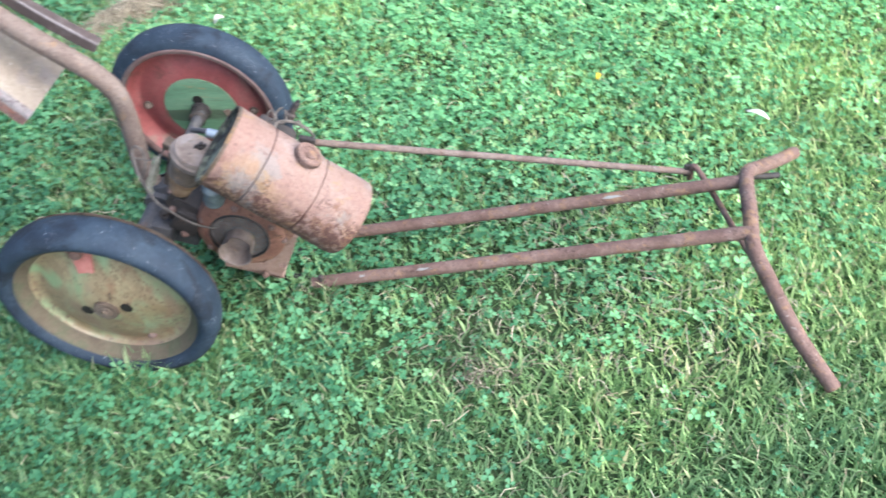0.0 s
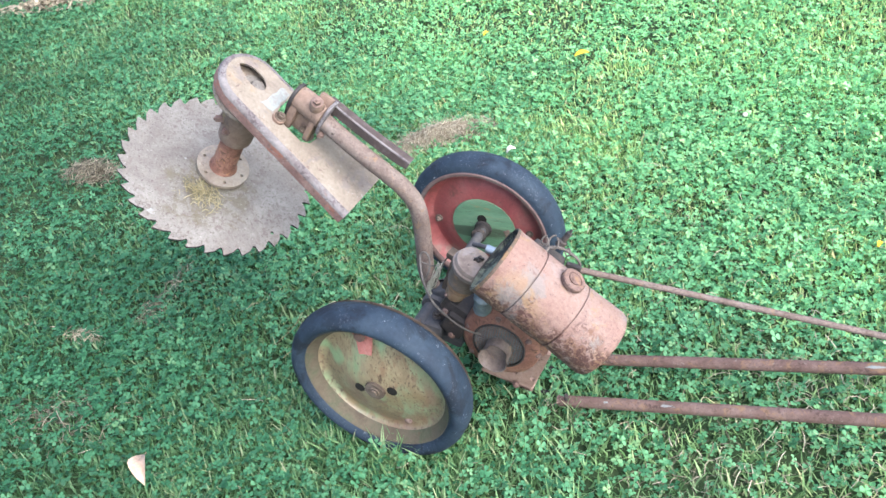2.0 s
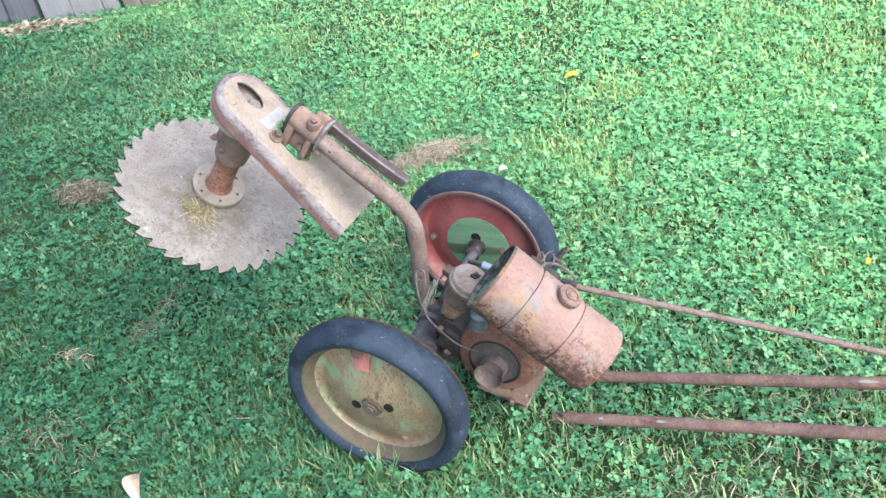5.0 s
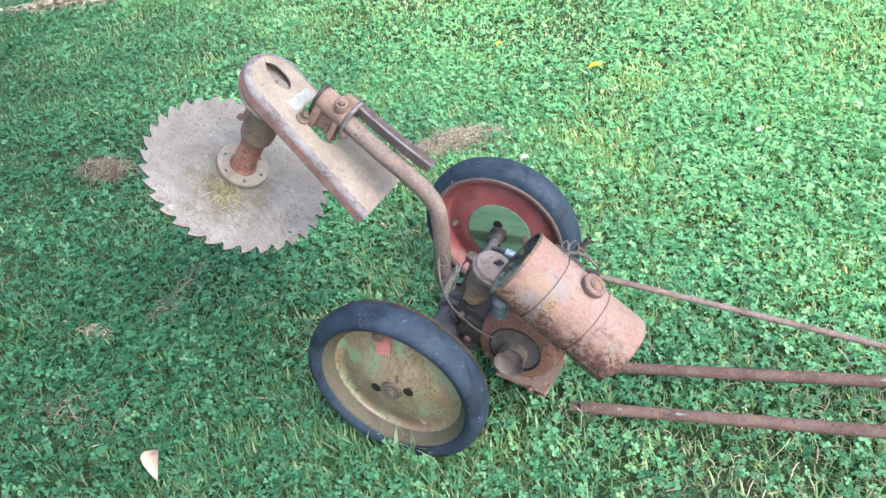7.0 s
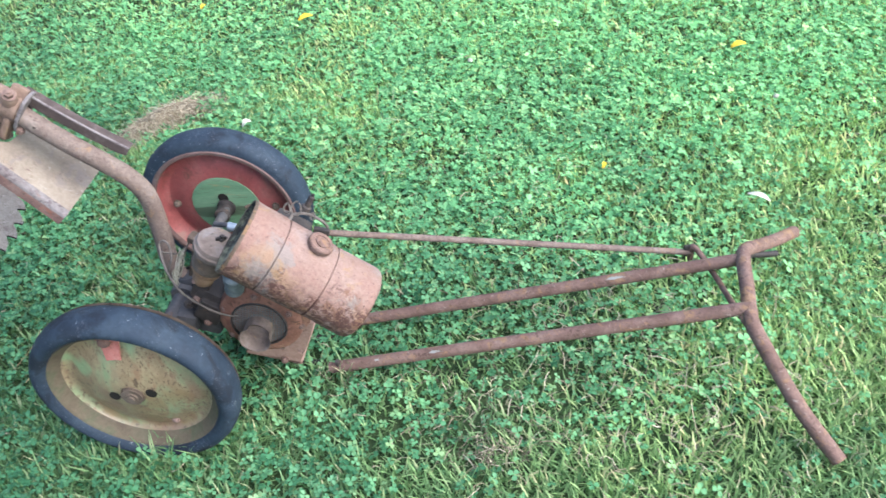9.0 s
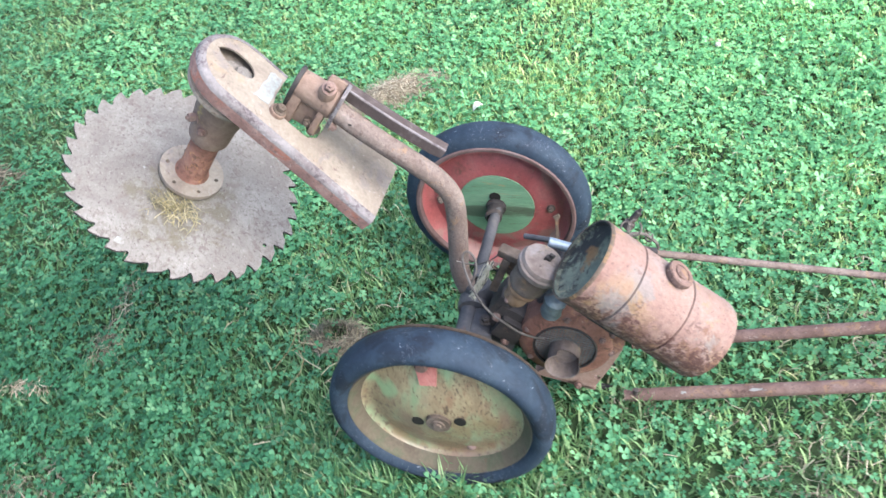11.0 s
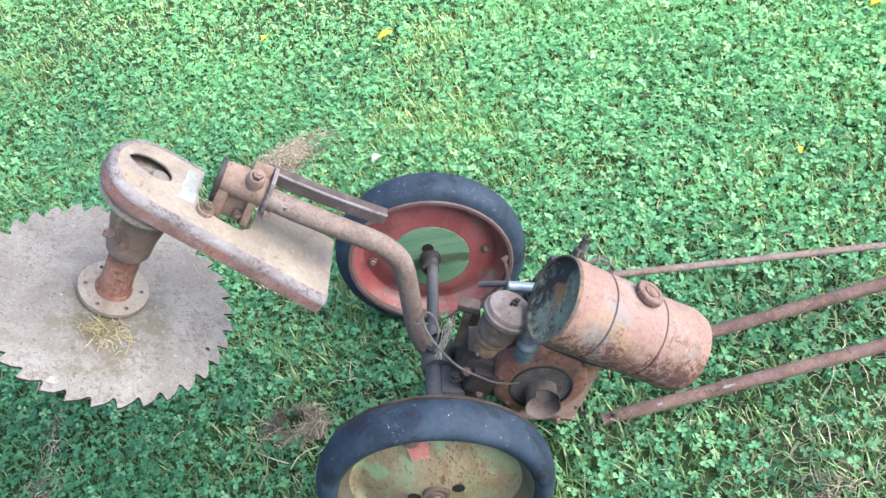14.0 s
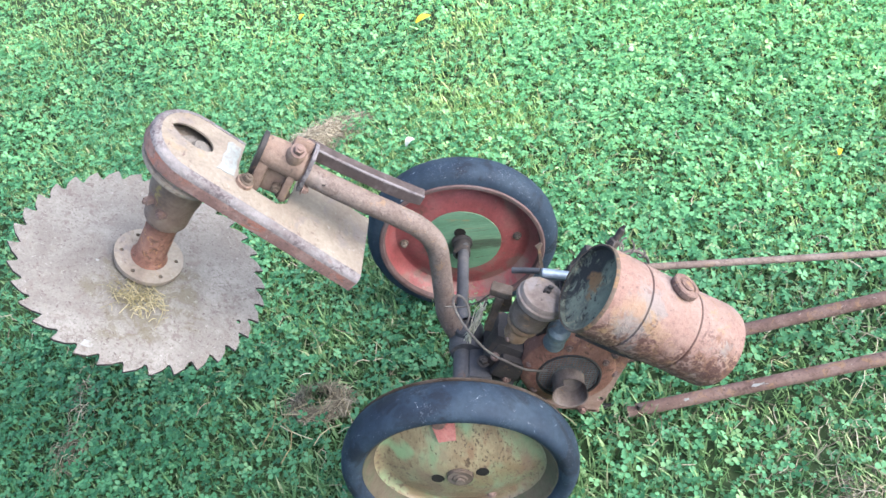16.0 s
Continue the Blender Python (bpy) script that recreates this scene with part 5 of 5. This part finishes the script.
wisps("thatch", 600, (0.90, -0.05), (0.5, 0.4), M_STRAW, "pale dead stalks among the thin dry grass", "thatch", lift=0.02, length=(0.02, 0.06), width=FINE, base_z=0.020)
wisps("thatch", 950, (0.1, 0.5), (1.3, 0.9), M_STRAW, "scattered dry stalks between the clover", "thatch", lift=0.025, length=(0.015, 0.06), width=FINE, base_z=0.018)


def hay_on_blade():
    ob = wisps("hay_wisps", 170, (0.004, -0.075), (0.042, 0.030), M_HAY, "fresh hay wisps lying on the saw blade", "hay", lift=0.010, length=(0.008, 0.045), flat=0.08, base_z=0.004, width=0.0004)
    ob.matrix_world = BLADE_M
    return ob


hay_on_blade()


def leaf_mesh(length, width, curl, m):
    bm = bmesh.new()
    rows = []
    for i in range(9):
        t = i / 8
        w = width * math.sin(math.pi * min(1, 0.06 + 0.94 * t)) ** 0.8
        rows.append([bm.verts.new(m @ Vector((length * (t - 0.5), w * s, curl * (s * s) * w * 8 + 0.25 * curl * math.sin(3 * t)))) for s in (-1, -0.5, 0, 0.5, 1)])
    for a, b in zip(rows, rows[1:]):
        for k in range(4):
            bm.faces.new((a[k], a[k + 1], b[k + 1], b[k]))
    low = bmesh.ops.extrude_face_region(bm, geom=bm.faces[:])
    bmesh.ops.translate(bm, vec=(0, 0, -0.0008), verts=[v for v in low["geom"] if isinstance(v, bmesh.types.BMVert)])
    return bm


tagged(part("dry_leaf", leaf_mesh(0.085, 0.019, 0.10, pose(-0.463, -0.497, 0.044, 8, 5, -50)), M_DRYLEAF, smooth=60), "pale brown dry curled leaf on the grass", "leaf")
for lx, ly, lz, turn, size in ((-0.178, 1.590, 0.046, 20, 0.055), (1.244, 1.200, 0.046, 10, 0.045), (0.845, 0.605, 0.046, 70, 0.02), (-0.62, 1.75, 0.046, 60, 0.03)):
    tagged(part("yellow_leaf", leaf_mesh(size, 0.28 * size, 0.03, pose(lx, ly, lz, 6, -8, turn)), M_YELLOW, smooth=60), "small yellow fallen leaf on the grass", "leaf", "fallen yellow leaves")


def flower(x, y, z, r):
    bm = bmesh.new()
    for i in range(26):
        a, e = i * 2.4, math.asin(1 - 1.5 * (i + 0.5) / 26)
        d = Vector((math.cos(a) * math.cos(e), math.sin(a) * math.cos(e), math.sin(e)))
        block((0.45 * r, 0.3 * r, 1.0 * r), basis(Vector((x, y, z)) + d * 0.6 * r, d), 0, bm)
    return tagged(part("clover_flower", bm, M_PETAL), "small white clover flower head in the lawn", "flower", "white clover flowers")


tagged(part("petal_scrap", leaf_mesh(0.032, 0.010, 0.05, pose(-0.178, 0.876, 0.048, 10, -12, 35)), M_PETAL, smooth=60), "white curled petal lying on the clover", "petal")
tagged(part("petal_scrap", leaf_mesh(0.055, 0.007, 0.04, pose(1.19, 0.45, 0.048, 8, 6, -30)), M_PETAL, smooth=60), "thin white scrap lying on the grass", "petal")
for fx, fy, fr in ((-1.0, 1.1, 0.007), (1.3, 0.9, 0.006), (0.45, 1.2, 0.007)):
    flower(fx, fy, 0.047, fr)


# ---- weathered board fence at the lawn's edge ----
def make_fence():
    fence = tagged(new("board_fence"), "weathered grey upright board fence at the lawn's edge", "fence")
    d = Vector((0.93, 0.37, 0)).normalized()
    back = Vector((-d.y, d.x, 0))
    start = Vector((-3.455, 2.165, 0))
    boards = [(-0.62, 0.17, 0.05, 1), (-0.43, 0.18, 0.07, 1), (-0.235, 0.18, 0.06, 1), (0.0, 0.172, 0.0, 0), (0.178, 0.172, 0.004, 0), (0.357, 0.085, 0.010, 0), (0.470, 0.10, 0.02, 2), (0.580, 0.11, 0.012, 2), (0.70, 0.10, 0.02, 2), (0.81, 0.12, 0.015, 2)]
    for along, width, inset, kind in boards:
        lean = random.uniform(-1.5, 1.5)
        m = Matrix.Translation(start + d * (along + width / 2) + back * (inset + 0.012)) @ pose(0, 0, 0, 0, lean, math.degrees(math.atan2(d.y, d.x)))
        tall = 0.92 + random.uniform(-0.04, 0.04)
        part("board", block((width, 0.024, tall), m @ pose(0, 0, tall / 2 - 0.01), 0.004), (M_PALE_WOOD, M_GREY_WOOD, M_BROWN_WOOD)[kind], fence)
    for z in (0.30, 0.74):
        part("rail", block((1.65, 0.05, 0.08), Matrix.Translation(start + d * 0.16 + back * 0.115 + Vector((0, 0, z))) @ pose(0, 0, 0, 0, 0, math.degrees(math.atan2(d.y, d.x))), 0.005), M_GREY_WOOD, fence)
    for along in (-0.60, 0.85):
        part("post", block((0.09, 0.09, 1.0), Matrix.Translation(start + d * along + back * 0.185 + Vector((0, 0, 0.49))) @ pose(0, 0, 0, 0, 0, 22), 0.006), M_GREY_WOOD, fence)


make_fence()
wisps("leaf_litter", 700, (-3.42, 2.02), (0.36, 0.08), M_STRAW, "brown leaf litter at the foot of the fence", "litter", lift=0.04, length=(0.03, 0.08), width=0.006, turn=0.38)
